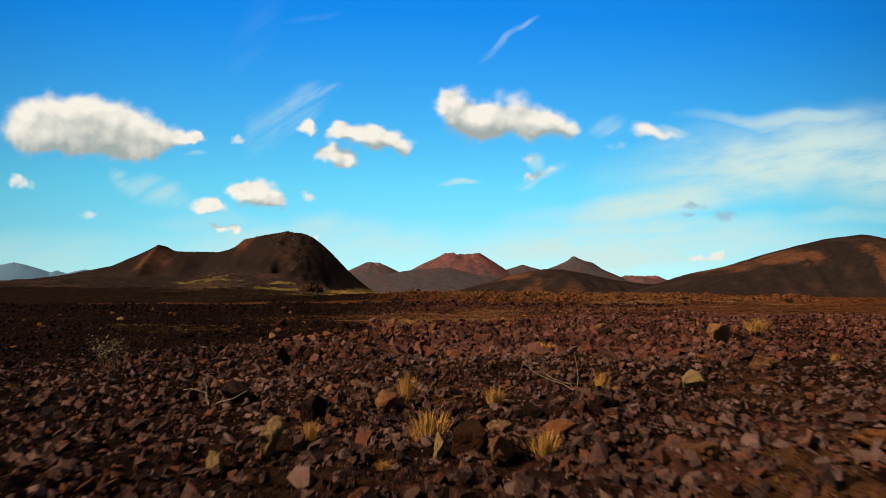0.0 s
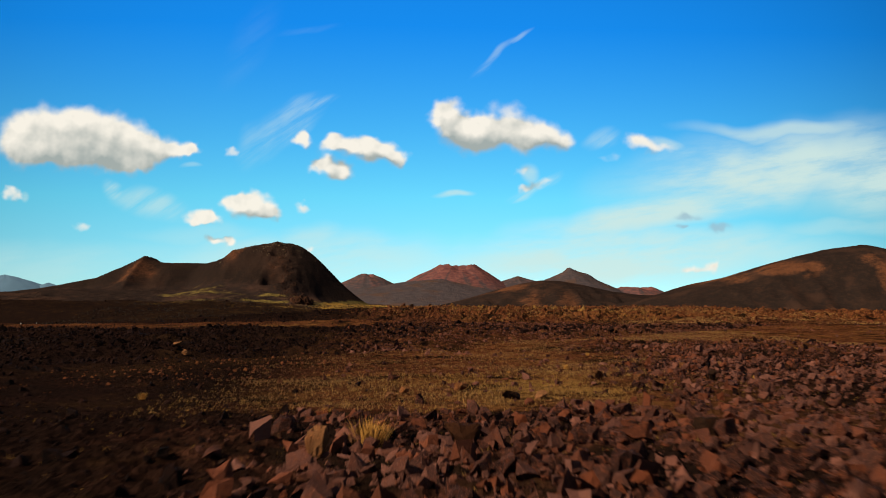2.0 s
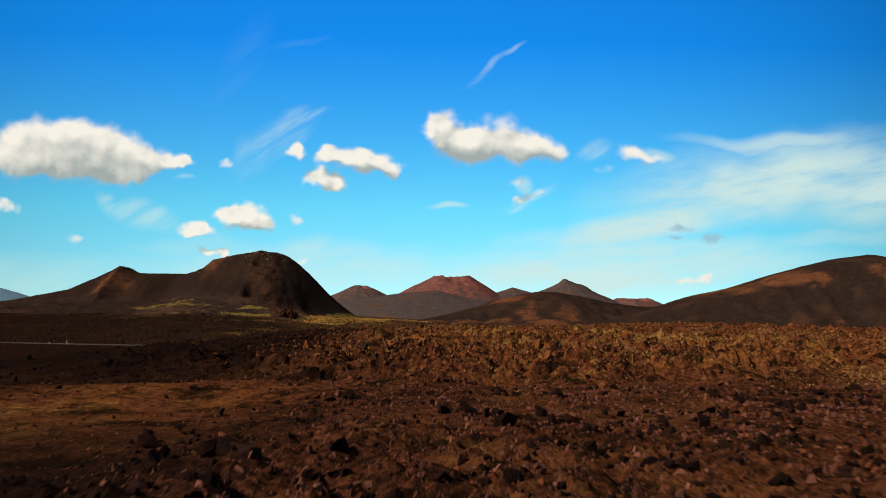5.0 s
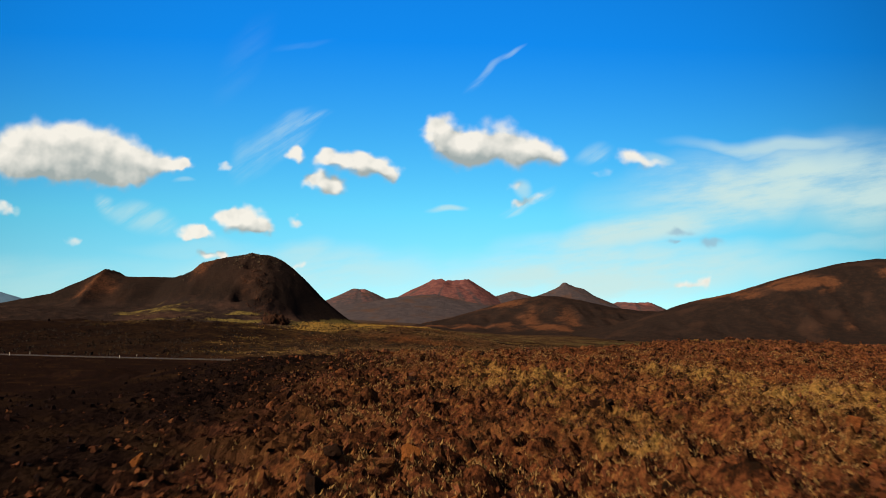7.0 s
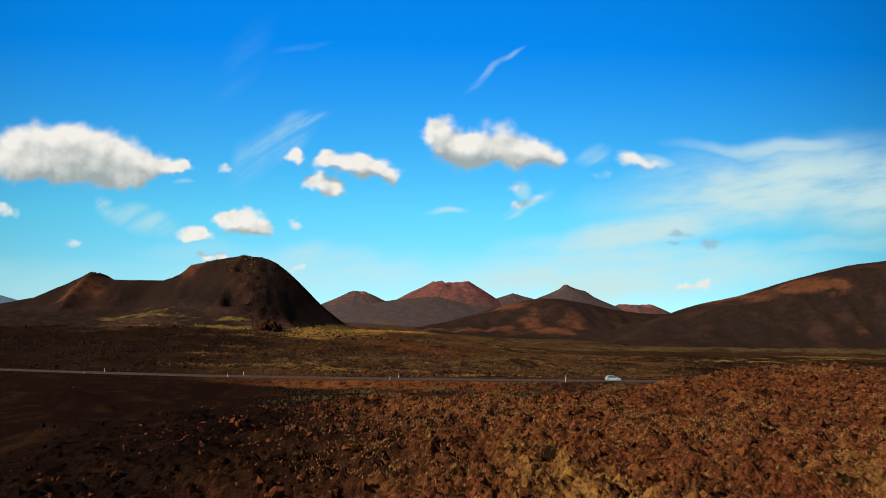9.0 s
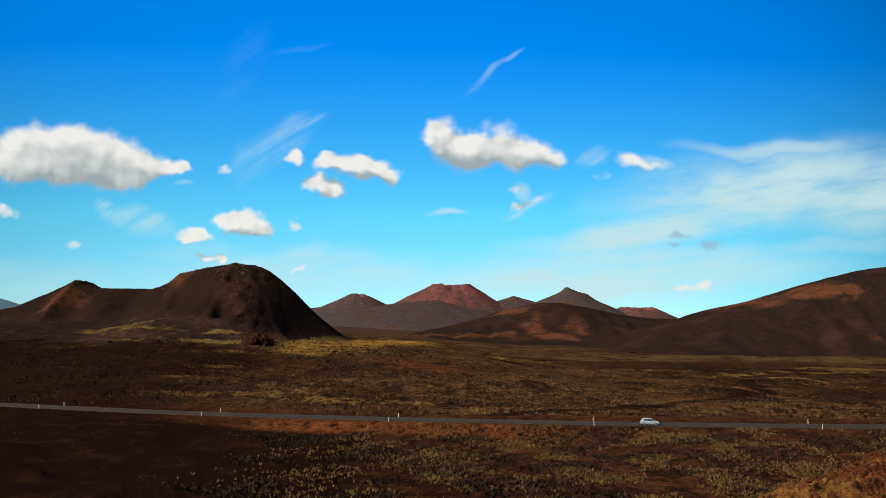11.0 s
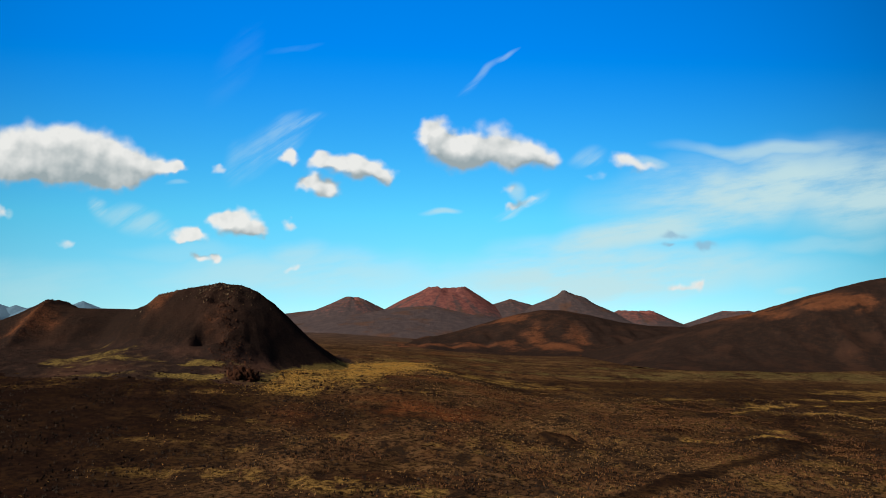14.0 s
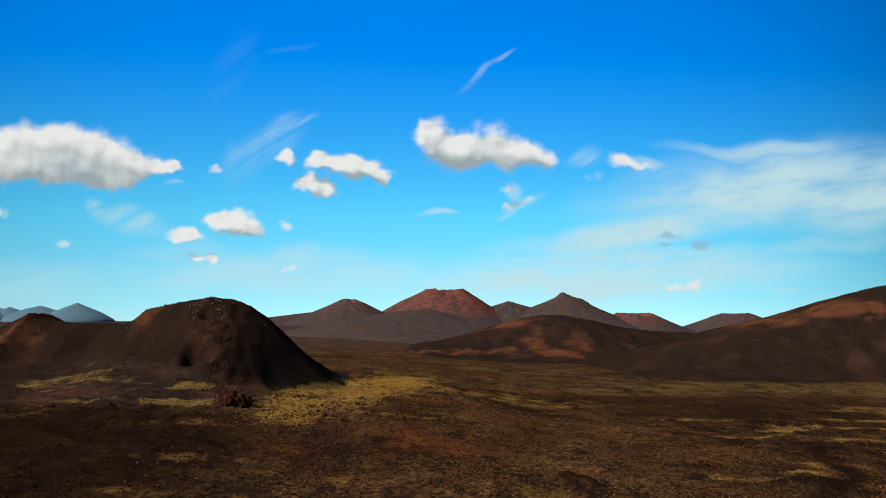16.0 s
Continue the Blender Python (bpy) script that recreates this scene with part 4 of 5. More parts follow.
crust("lava_crust", "clotted red-brown lava crust", 22, 62, 116, 177, 0.25, ((1.9, 0.60), (0.8, 0.70)), clinker, zones, 630)
crust("stony_crust", "stony ash crust with embedded lumps", -8, 8, 5, 43, 0.085, ((0.42, 0.10), (0.2, 0.09)), stony, zones, 640)
crust("stony_crust", "stony dark lava crust", -16, 20, 54, 90, 0.16, ((0.9, 0.24), (0.42, 0.22)), stony, zones, 660)

# ---- loose stones ----
# a stone: four corners in the ground, three on top
BLOCK = np.array(((-0.9, -0.8, -0.8), (0.85, -0.9, -0.8), (0.9, 0.8, -0.8), (-0.8, 0.9, -0.8), (-0.55, -0.35, 0.7), (0.6, -0.3, 0.6), (0.0, 0.6, 0.8)))
BLOCK_F = np.array(((4, 5, 6), (0, 1, 5), (0, 5, 4), (1, 2, 5), (2, 6, 5), (2, 3, 6), (3, 4, 6), (3, 0, 4)))
GOLD = (1 + 5 ** 0.5) / 2
KNOB = np.array([p for a in (-1, 1) for b in (-GOLD, GOLD) for p in ((0, a, b), (a, b, 0), (b, 0, a))]) / 1.9
KNOB_F = np.array([t for i in range(12) for j in range(i + 1, 12) for k in range(j + 1, 12)
                   for t in [(i, j, k) if np.dot(np.cross(KNOB[j] - KNOB[i], KNOB[k] - KNOB[i]), KNOB[i]) > 0 else (i, k, j)]
                   if max(np.linalg.norm(KNOB[i] - KNOB[j]), np.linalg.norm(KNOB[j] - KNOB[k]), np.linalg.norm(KNOB[i] - KNOB[k])) < 1.1 and KNOB[[i, j, k], 2].mean() > -0.3])


def rubble(name, label, category, n, area, weight, sizes, mat, jag=0.35, tall=(0.5, 1.0), sink=0.25, seed=1, thin=0.0, form=(BLOCK, BLOCK_F)):
    """Thousands of angular stones, as one mesh, over an area (x0, x1, y0, y1; the width grows by spread with y)."""
    g = np.random.default_rng(seed)
    y0, y1, w0, spread = area
    u = g.random(n * 8)
    y = y0 + (y1 - y0) * u
    half = w0 + spread * (y - y0)
    keep = g.random(n * 8) < half / (w0 + spread * (y1 - y0))
    y, half = y[keep], half[keep]
    x = (g.random(len(y)) * 2 - 1) * half
    ok = g.random(len(y)) < weight(x, y) * np.minimum(1, (18 / np.maximum(np.abs(x), 1)) ** thin)
    x, y = x[ok][:n], y[ok][:n]
    k = len(x)
    r = sizes[0] * (sizes[1] / sizes[0]) ** (g.random(k) ** 2.4) * np.maximum(1, np.abs(x) / 18) ** (thin * 0.5)
    z = surface_z(x, y)
    shape, sides = form
    c = len(shape)
    v = shape[None] * (1 + jag * (g.random((k, c, 1)) * 2 - 1)) + jag * 0.5 * (g.random((k, c, 3)) * 2 - 1)
    s = np.stack([0.75 + 0.5 * g.random(k), 0.75 + 0.5 * g.random(k), tall[0] + (tall[1] - tall[0]) * g.random(k)], -1) * r[:, None]
    v = v * s[:, None, :]
    a = g.random(k) * 2 * np.pi
    t = (g.random(k) - 0.5) * 0.9
    ca, sa, ct, st = np.cos(a)[:, None], np.sin(a)[:, None], np.cos(t)[:, None], np.sin(t)[:, None]
    vx, vz = v[..., 0] * ct - v[..., 2] * st, v[..., 0] * st + v[..., 2] * ct
    vx, vy = vx * ca - v[..., 1] * sa, vx * sa + v[..., 1] * ca
    lift = z + s[:, 2] * (1 - 2 * sink) * 0.6
    co = np.stack([vx + x[:, None], vy + y[:, None], vz + lift[:, None]], -1).reshape(-1, 3)
    faces = (sides[None] + (np.arange(k) * c)[:, None, None]).reshape(-1, 3)
    ob = new(name, from_arrays(name, co, faces, mat))
    return tagged(ob, label, category, kind="stuff")


rubble("gravel", "small dark basalt stones strewn over ash", "stones", 21000, (3.0, 24.0, 5.0, 0.55), lambda x, y: (0.4 + 0.6 * stony(x, y)) * S(-13, -2, x + 3 * fbm(x, y, 5, 3, 99)) * (1 - 0.5 * S(2.5, 6, x)), (0.016, 0.090), BASALT, 0.7, (0.6, 1.3), seed=11, form=(KNOB, KNOB_F))
rubble("gravel", "dark angular basalt rubble", "stones", 19000, (20.0, 60.0, 15.0, 0.55), lambda x, y: (0.03 + 0.97 * stony(x, y)) * S(-4, 2, x + 4 * fbm(x, y, 8, 3, 86)) * (1 - 0.75 * S(4, 10, x)), (0.030, 0.150), DUSKY, 0.7, (0.6, 1.3), seed=12, thin=0.7, form=(KNOB, KNOB_F))
rubble("gravel", "dark angular basalt rubble", "stones", 21000, (52.0, 105.0, 36.0, 0.5), lambda x, y: (0.03 + 0.97 * stony(x, y)) * S(-6, 4, x + 4 * fbm(x, y, 8, 3, 86)), (0.024, 0.088), DUSKY, 0.6, (0.6, 1.3), seed=13, thin=0.9)
rubble("lava_clinker", "rough red-brown lava clinker", "lava", 11000, (98.0, 180.0, 55.0, 0.3), lambda x, y: clinker(x, y) * S(-18, 5, x + 9 * fbm(x, y, 12, 3, 85)), (0.03, 0.12), CLINKER, 0.75, (0.5, 1.4), seed=14, thin=0.9, form=(KNOB, KNOB_F))
rubble("lava_clinker", "rough red-brown lava clinker", "lava", 7000, (175.0, 300.0, 80.0, 0.4), lambda x, y: clinker(x, y) * S(-18, 5, x + 9 * fbm(x, y, 12, 3, 85)), (0.06, 0.24), CLINKER, 0.75, (0.5, 1.3), seed=15, thin=0.6, form=(KNOB, KNOB_F))
rubble("gravel", "small red-brown stones on the gravel flats", "stones", 10000, (44.0, 104.0, 12.0, 0.5), lambda x, y: flats(x, y) * (0.25 + 0.75 * S(-0.2, 0.3, fbm(x, y, 4, 3, 109))), (0.012, 0.06), CLINKER, 0.6, (0.6, 1.3), seed=35, thin=0.7)
rubble("lava_clot", "rough dark clots of lava in the stony belt", "lava", 2500, (57.0, 100.0, 30.0, 0.5), lambda x, y: stony(x, y) * S(-0.15, 0.3, fbm(x, y, 8, 3, 110)), (0.06, 0.20), CHAR_SHADE, 0.7, (0.6, 1.2), seed=36, thin=0.4, form=(KNOB, KNOB_F))
rubble("lava_clinker", "knobbly clots of red-brown lava", "lava", 10000, (100.0, 205.0, 45.0, 0.25), lambda x, y: clinker(x, y) * S(-14, 4, x + 9 * fbm(x, y, 12, 3, 85)) * S(-0.35, 0.25, fbm(x, y, 7, 3, 108)), (0.05, 0.16), CLINKER, 0.8, (0.6, 1.6), seed=34, thin=0.5, form=(KNOB, KNOB_F))
# darkened copies of the stones, painting shade at the left and right
rubble("gravel", "angular basalt rubble darkened for the shaded sides", "stones", 14000, (52.0, 105.0, 36.0, 0.5), lambda x, y: (0.03 + 0.97 * stony(x, y)) * S(4, -6, x + 4 * fbm(x, y, 8, 3, 86)), (0.025, 0.10), CHAR_SHADE, 0.6, (0.6, 1.3), seed=19, thin=0.9)
rubble("gravel", "small basalt stones strewn over ash, darkened for the shaded sides", "stones", 12000, (3.0, 24.0, 5.0, 0.62), lambda x, y: (0.4 + 0.6 * stony(x, y)) * np.maximum(S(0, -11, x + 3 * fbm(x, y, 5, 3, 99)), 0.5 * S(2.5, 6, x)), (0.014, 0.08), CHAR_SHADE, 0.5, (0.6, 1.2), seed=32)
rubble("gravel", "angular basalt rubble darkened for the shaded sides", "stones", 9000, (20.0, 60.0, 15.0, 0.62), lambda x, y: (0.10 + 0.90 * stony(x, y)) * np.maximum(S(2, -4, x + 4 * fbm(x, y, 8, 3, 86)), 0.75 * S(4, 10, x)), (0.025, 0.12), CHAR_SHADE, 0.5, (0.6, 1.2), seed=23, thin=0.7)
rubble("lava_clinker", "black-brown lava clinker darkened for the shaded left", "lava", 2600, (98.0, 235.0, 45.0, 0.25), lambda x, y: clinker(x, y) * S(5, -18, x + 9 * fbm(x, y, 12, 3, 85)), (0.05, 0.20), CHAR_SHADE, 0.7, (0.5, 1.3), seed=18, thin=0.7)


def wild(x, y):
    s, c = road_s(x, y)
    z = zones(x, y)
    return (1 - track(x, y)) * (np.abs(c) > 6) * (0.15 + 0.85 * S(-0.25, 0.2, fbm(x, y, 24, 4, 95))) * (1 - 0.7 * z[..., 1]) * (1 - 0.75 * z[..., 2]) * np.where(c < 0, 1 - S(-20, 0, edge(x, y)), 1.0)


rubble("scrub", "low dry scrub and stones on the plain", "scrub", 4500, (255.0, 520.0, 110.0, 0.35), wild, (0.08, 0.32), SCRUB, 0.6, (0.5, 1.0), seed=16)
rubble("scrub", "low dry scrub and stones on the plain", "scrub", 3500, (500.0, 1050.0, 200.0, 0.5), wild, (0.15, 0.55), SCRUB, 0.6, (0.4, 0.8), seed=17)


def stubble(n, area, weight, tall, mat, seed, wide=0.1, label="sparse stubble of dry yellow grass and moss", category="grass", name="stubble"):
    """Thin blades of dead grass standing over the gravel, as one mesh."""
    g = np.random.default_rng(seed)
    x = area[0] + (area[1] - area[0]) * g.random(n * 4)
    y = area[2] + (area[3] - area[2]) * g.random(n * 4)
    ok = g.random(n * 4) < weight(x, y)
    x, y = np.repeat(x[ok][:n], 3), np.repeat(y[ok][:n], 3)
    k = len(x)
    x, y = x + g.normal(0, max(0.03, tall[1] * wide), k), y + g.normal(0, max(0.03, tall[1] * wide), k)
    z = surface_z(x, y)
    h = tall[0] + (tall[1] - tall[0]) * g.random(k)
    a = g.random(k) * 6.283
    dx, dy = np.cos(a) * wide * h, np.sin(a) * wide * h
    co = np.stack([np.stack([x - dx, y - dy, z - 0.01], -1), np.stack([x + dx, y + dy, z - 0.01], -1), np.stack([x + g.normal(0, 0.5, k) * h, y + g.normal(0, 0.5, k) * h, z + h], -1)], 1).reshape(-1, 3)
    ob = new(name, from_arrays(name, co, np.arange(k * 3).reshape(-1, 3), mat))
    return tagged(ob, label, category, kind="stuff")


stubble(24000, (-9, 24, 40, 86), lambda x, y: flats(x, y) * (0.25 + 0.88 * S(-0.2, 0.3, fbm(x, y, 3, 3, 87))) * S(-7, -1, x), (0.02, 0.075), LICHEN, 21)
stubble(24000, (-9, 24, 40, 86), lambda x, y: flats(x, y) * (0.25 + 0.88 * S(-0.2, 0.3, fbm(x, y, 3, 3, 87))) * S(-7, -1, x), (0.02, 0.075), HEATHER, 37, label="sparse stubble of rusty dry moss")
stubble(5000, (-5, 9, 39, 50), lambda x, y: np.clip(zones(x, y)[..., 1] ** 1.5, 0, 1), (0.03, 0.10), STRAW, 24)
stubble(26000, (-9, 48, 103, 200), lambda x, y: clinker(x, y) * (0.12 + 0.88 * S(-0.15, 0.35, fbm(x, y, 5, 3, 88))) * S(-6, 8, x), (0.05, 0.15), HEATHER, 25, 0.28, "rusty dry moss clinging to the clinker", "moss", "dry_moss")
stubble(46000, (-8, 52, 103, 200), lambda x, y: clinker(x, y) * S(-0.1, 0.35, fbm(x, y, 6, 3, 96)) * S(-8, 6, x), (0.05, 0.15), LICHEN, 26, 0.24, "yellow dry moss clinging to the clinker", "moss", "dry_moss")


def heath(x, y, seed, size):
    s, c = road_s(x, y)
    return (c > 7) * S(-0.12, 0.22, fbm(x, y * 0.6, size, 4, seed)) * (1 - track(x, y))


stubble(16000, (-60, 210, 368, 700), lambda x, y: heath(x, y, 701, 16) * S(-60, 0, x), (0.25, 0.75), HEATHER, 27, 0.35, "rusty brown shrubs dotted over the plain", "shrubs", "shrubs")
stubble(9000, (-190, 260, 368, 800), lambda x, y: heath(x, y, 702, 14), (0.3, 0.9), GLOOM, 28, 0.4, "dark low shrubs on the ash plain", "shrubs", "shrubs")
stubble(8000, (-90, 260, 368, 760), lambda x, y: heath(x, y, 703, 20) * (0.3 + 0.7 * S(-20, 40, x)), (0.2, 0.5), LICHEN, 29, 0.4, "straw-coloured grass clumps on the plain", "grass", "grass_clumps")
stubble(11000, (-90, 40, 590, 910), lambda x, y: zones(x, y)[..., 1] ** 2 * S(-0.3, 0.2, fbm(x, y, 12, 4, 97)), (0.25, 0.6), SEDGE, 30, 0.4, "golden dry grass below the crag", "grass", "grass_clumps")
stubble(9000, (-30, 130, 262, 352), lambda x, y: (road_s(x, y)[1] < -5) * S(-0.1, 0.25, fbm(x, y, 7, 4, 98)) * S(-6, -20, edge(x, y)), (0.2, 0.6), GLOOM, 31, 0.4, "dark low shrubs by the road", "shrubs", "shrubs")
stubble(9000, (-14, 14, 5, 42), lambda x, y: 0.15 + 0.85 * S(0.1, 0.4, fbm(x, y, 4, 3, 80)), (0.02, 0.06), STRAW, 22)
stubble(12000, (-40, 140, 262, 356), lambda x, y: (road_s(x, y)[1] < -5) * S(-0.15, 0.25, fbm(x, y, 8, 4, 104)) * S(-6, -20, edge(x, y)) * S(-40, 20, x), (0.2, 0.5), MOSS, 33, 0.4, "olive-brown scrub by the road", "shrubs", "shrubs")

# ---- the road ----
def part(name, bm, mat, parent=None, label=""):
    me = bpy.data.meshes.new(name)
    bm.to_mesh(me)
    bm.free()
    me.materials.append(mat)
    ob = new(name, me)
    ob.parent = parent
    if label:
        tagged(ob, label)
    return ob


def strip(name, x0, x1, c0, c1, lift, mat, step=4.0, thick=0.0):
    """A band of the road between two offsets from its middle line."""
    X = np.arange(x0, x1 + 0.01, step)
    slope = -0.2796 + 0.00138 * np.clip(X, -170, 130)
    k = 1 / np.sqrt(1 + slope * slope)
    cs = [c0, c1] if not thick else [c0 - 0.25, c0, (c0 + c1) / 2, c1, c1 + 0.25]
    zs = [lift, lift] if not thick else [-thick, 0.0, 0.06, 0.0, -thick]
    rows = []
    for c, dz in zip(cs, zs):
        crown = 0.0 if thick else 0.06 * (1 - min(1, abs((c0 + c1) / 2) / ROAD_HALF))
        rows.append(np.stack([X - c * slope * k, road_y(X) + c * k, road_z(X * 1.03) + dz + crown], -1))
    co = np.concatenate(rows)
    n = len(X)
    q = np.concatenate([np.stack([np.arange(n - 1) + r * n, np.arange(1, n) + r * n, np.arange(1, n) + (r + 1) * n, np.arange(n - 1) + (r + 1) * n], -1) for r in range(len(cs) - 1)])
    return new(name, from_arrays(name, co, q, mat, False))


road = tagged(strip("road", -900, 900, -ROAD_HALF, ROAD_HALF, 0, ASPHALT, thick=0.5), "grey asphalt country road with pale edge lines", "road", kind="structure")
for c in (-ROAD_HALF + 0.30, ROAD_HALF - 0.45):
    strip("edge_line", -900, 900, c, c + 0.12, 0.012, PAINT).parent = road
for k in range(-30, 30):
    strip("centre_dash", k * 9.0, k * 9.0 + 4.0, -0.07, 0.07, 0.012, PAINT, 2.0).parent = road


def box(bm, x0, x1, y0, y1, z0, z1, bevel=0.0):
    v = [bm.verts.new(p) for p in ((x0, y0, z0), (x1, y0, z0), (x1, y1, z0), (x0, y1, z0), (x0, y0, z1), (x1, y0, z1), (x1, y1, z1), (x0, y1, z1))]
    f = [bm.faces.new([v[i] for i in q]) for q in ((3, 2, 1, 0), (4, 5, 6, 7), (0, 1, 5, 4), (1, 2, 6, 5), (2, 3, 7, 6), (3, 0, 4, 7))]
    if bevel:
        bmesh.ops.bevel(bm, geom=list({e for q in f for e in q.edges}), offset=bevel, segments=2, affect="EDGES")


def marker_post():
    root = new("marker_post")
    bm = bmesh.new()
    box(bm, -0.065, 0.065, -0.05, 0.05, -0.25, 1.05, 0.02)
    part("post", bm, WHITE, root)
    bm = bmesh.new()
    box(bm, -0.069, 0.069, -0.054, 0.054, 0.72, 0.90, 0.01)
    part("band", bm, BLACK, root, "black band round the post")
    for y in (-0.062, 0.056):
        bm = bmesh.new()
        box(bm, -0.035, 0.035, y, y + 0.006, 0.75, 0.87)
        part("reflector", bm, AMBER, root, "small amber reflector")
    return tagged(root, "white plastic roadside marker post with a black band", "marker post", group="posts along the road")


first_post = marker_post()
spots = []
for x in (-240, -192, -143.5, -95.9, -47.6, 0.0, 46.8, 95.3, 144.0, 193.0):
    for c in (-4.05, 4.9):
        sl = -0.2796 + 0.00138 * min(max(x, -170), 130)
        k = 1 / math.sqrt(1 + sl * sl)
        px, py = x - c * sl * k, float(road_y(x)) + c * k
        spots.append(pose(px, py, float(ground_z(np.array([px]), np.array([py]))[0]), 0, random.uniform(-2, 2), math.degrees(math.atan(sl))))
first_post.matrix_world = spots[0]
for m in spots[1:]:
    copy_thing(first_post, m)


# ---- the car ----
def loft(bm, rings):
    """Skin closed rings of equal length, with caps."""
    made = [[bm.verts.new(p) for p in r] for r in rings]
    for a, b in zip(made, made[1:]):
        for i in range(len(a)):
            bm.faces.new((a[i], a[(i + 1) % len(a)], b[(i + 1) % len(b)], b[i]))
    bm.faces.new(made[0][::-1])
    bm.faces.new(made[-1])
    bmesh.ops.recalc_face_normals(bm, faces=bm.faces)


def hatchback():
    root = new("car")
    bm = bmesh.new()
    rings = []
    for x, w, lo, hi in ((-2.05, 0.70, 0.38, 0.82), (-1.98, 0.80, 0.28, 0.98), (-1.5, 0.86, 0.22, 1.02), (-0.3, 0.88, 0.20, 0.98), (0.8, 0.88, 0.20, 0.96), (1.5, 0.85, 0.22, 0.86), (1.95, 0.76, 0.26, 0.72), (2.08, 0.62, 0.36, 0.62)):
        rings.append([(x, -w * 0.92, lo), (x, -w, lo + 0.12), (x, -w, hi - 0.18), (x, -w * 0.88, hi), (x, w * 0.88, hi), (x, w, hi - 0.18), (x, w, lo + 0.12), (x, w * 0.92, lo)])
    loft(bm, rings)
    body = part("body", bm, CARPAINT, root)
    bm = bmesh.new()
    loft(bm, [[(x, -w0, 0.94), (x + dx, -w1, z), (x + dx, w1, z), (x, w0, 0.94)] for x, dx, w0, w1, z in ((-1.98, 0.02, 0.72, 0.70, 0.98), (-1.95, 0.40, 0.76, 0.60, 1.44), (-0.6, 0.1, 0.78, 0.64, 1.50), (0.35, -0.05, 0.78, 0.62, 1.46), (1.25, 0.0, 0.76, 0.72, 0.965))])
    part("roof", bm, CARPAINT, root)
    for y in (-1, 1):
        for x0, x1, t0, t1 in ((-1.45, -0.62, -1.25, -0.60), (-0.55, 0.95, -0.52, 0.38)):
            bm = bmesh.new()
            q = [bm.verts.new(p) for p in ((x0, y * 0.79, 1.0), (x1, y * 0.79, 1.0), (t1, y * 0.665, 1.40), (t0, y * 0.665, 1.40))]
            face = bm.faces.new(q if y < 0 else q[::-1])
            bmesh.ops.solidify(bm, geom=[face], thickness=-0.02)
            part("side_window", bm, GLASS, root, "dark tinted side window")
    bm = bmesh.new()
    q = [bm.verts.new(p) for p in ((1.16, -0.68, 1.02), (1.16, 0.68, 1.02), (0.40, 0.57, 1.45), (0.40, -0.57, 1.45))]
    bmesh.ops.solidify(bm, geom=[bm.faces.new(q)], thickness=-0.02)
    part("windscreen", bm, GLASS, root, "sloping tinted windscreen")
    bm = bmesh.new()
    q = [bm.verts.new(p) for p in ((-1.97, 0.66, 1.04), (-1.97, -0.66, 1.04), (-1.66, -0.56, 1.40), (-1.66, 0.56, 1.40))]
    bmesh.ops.solidify(bm, geom=[bm.faces.new(q)], thickness=-0.02)
    part("rear_window", bm, GLASS, root, "tinted rear window")
    for x in (-1.28, 1.28):
        for y in (-0.80, 0.80):
            bm = bmesh.new()
            bmesh.ops.create_cone(bm, cap_ends=True, segments=28, radius1=0.32, radius2=0.32, depth=0.20, matrix=pose(x, y, 0.32, 90, 0, 0))
            bmesh.ops.bevel(bm, geom=[e for e in bm.edges if len(e.link_faces) == 2 and e.calc_face_angle(0) > 0.8], offset=0.03, segments=2, affect="EDGES")
            wheel = part("wheel", bm, RUBBER, root, "black rubber tyre on an alloy rim")
            bm = bmesh.new()
            bmesh.ops.create_cone(bm, cap_ends=True, segments=20, radius1=0.20, radius2=0.19, depth=0.03, matrix=pose(x, y + (0.105 if y > 0 else -0.105), 0.32, 90, 0, 0))
            part("rim", bm, ALLOY, wheel, "bright alloy rim")
    for y in (-0.56, 0.56):
        bm = bmesh.new()
        box(bm, 1.88, 2.03, y - 0.15, y + 0.15, 0.58, 0.70, 0.02)
        part("headlight", bm, LAMP, root, "clear headlight")
        bm = bmesh.new()
        box(bm, -2.06, -1.98, y - 0.13, y + 0.13, 0.72, 0.94, 0.02)
        part("tail_light", bm, REDLENS, root, "red tail light")
        bm = bmesh.new()
        box(bm, 0.78, 0.92, y * 1.62 - 0.08, y * 1.62 + 0.08, 0.98, 1.10, 0.03)
        part("wing_mirror", bm, CARPAINT, root)
    for x in (-2.07, 2.02):
        bm = bmesh.new()
        box(bm, x, x + 0.07, -0.66, 0.66, 0.30, 0.46, 0.025)
        part("bumper", bm, BLACK, root, "dark plastic bumper")
    return tagged(root, "silver-grey hatchback car on the asphalt road", "car")


CAR_X = 58.7
car_slope = -0.2796 + 0.00138 * CAR_X
hatchback().matrix_world = pose(CAR_X, float(road_y(CAR_X)) - 1.85, float(road_z(CAR_X * 1.03)) + 0.03, 0, 0, math.degrees(math.atan(car_slope)))


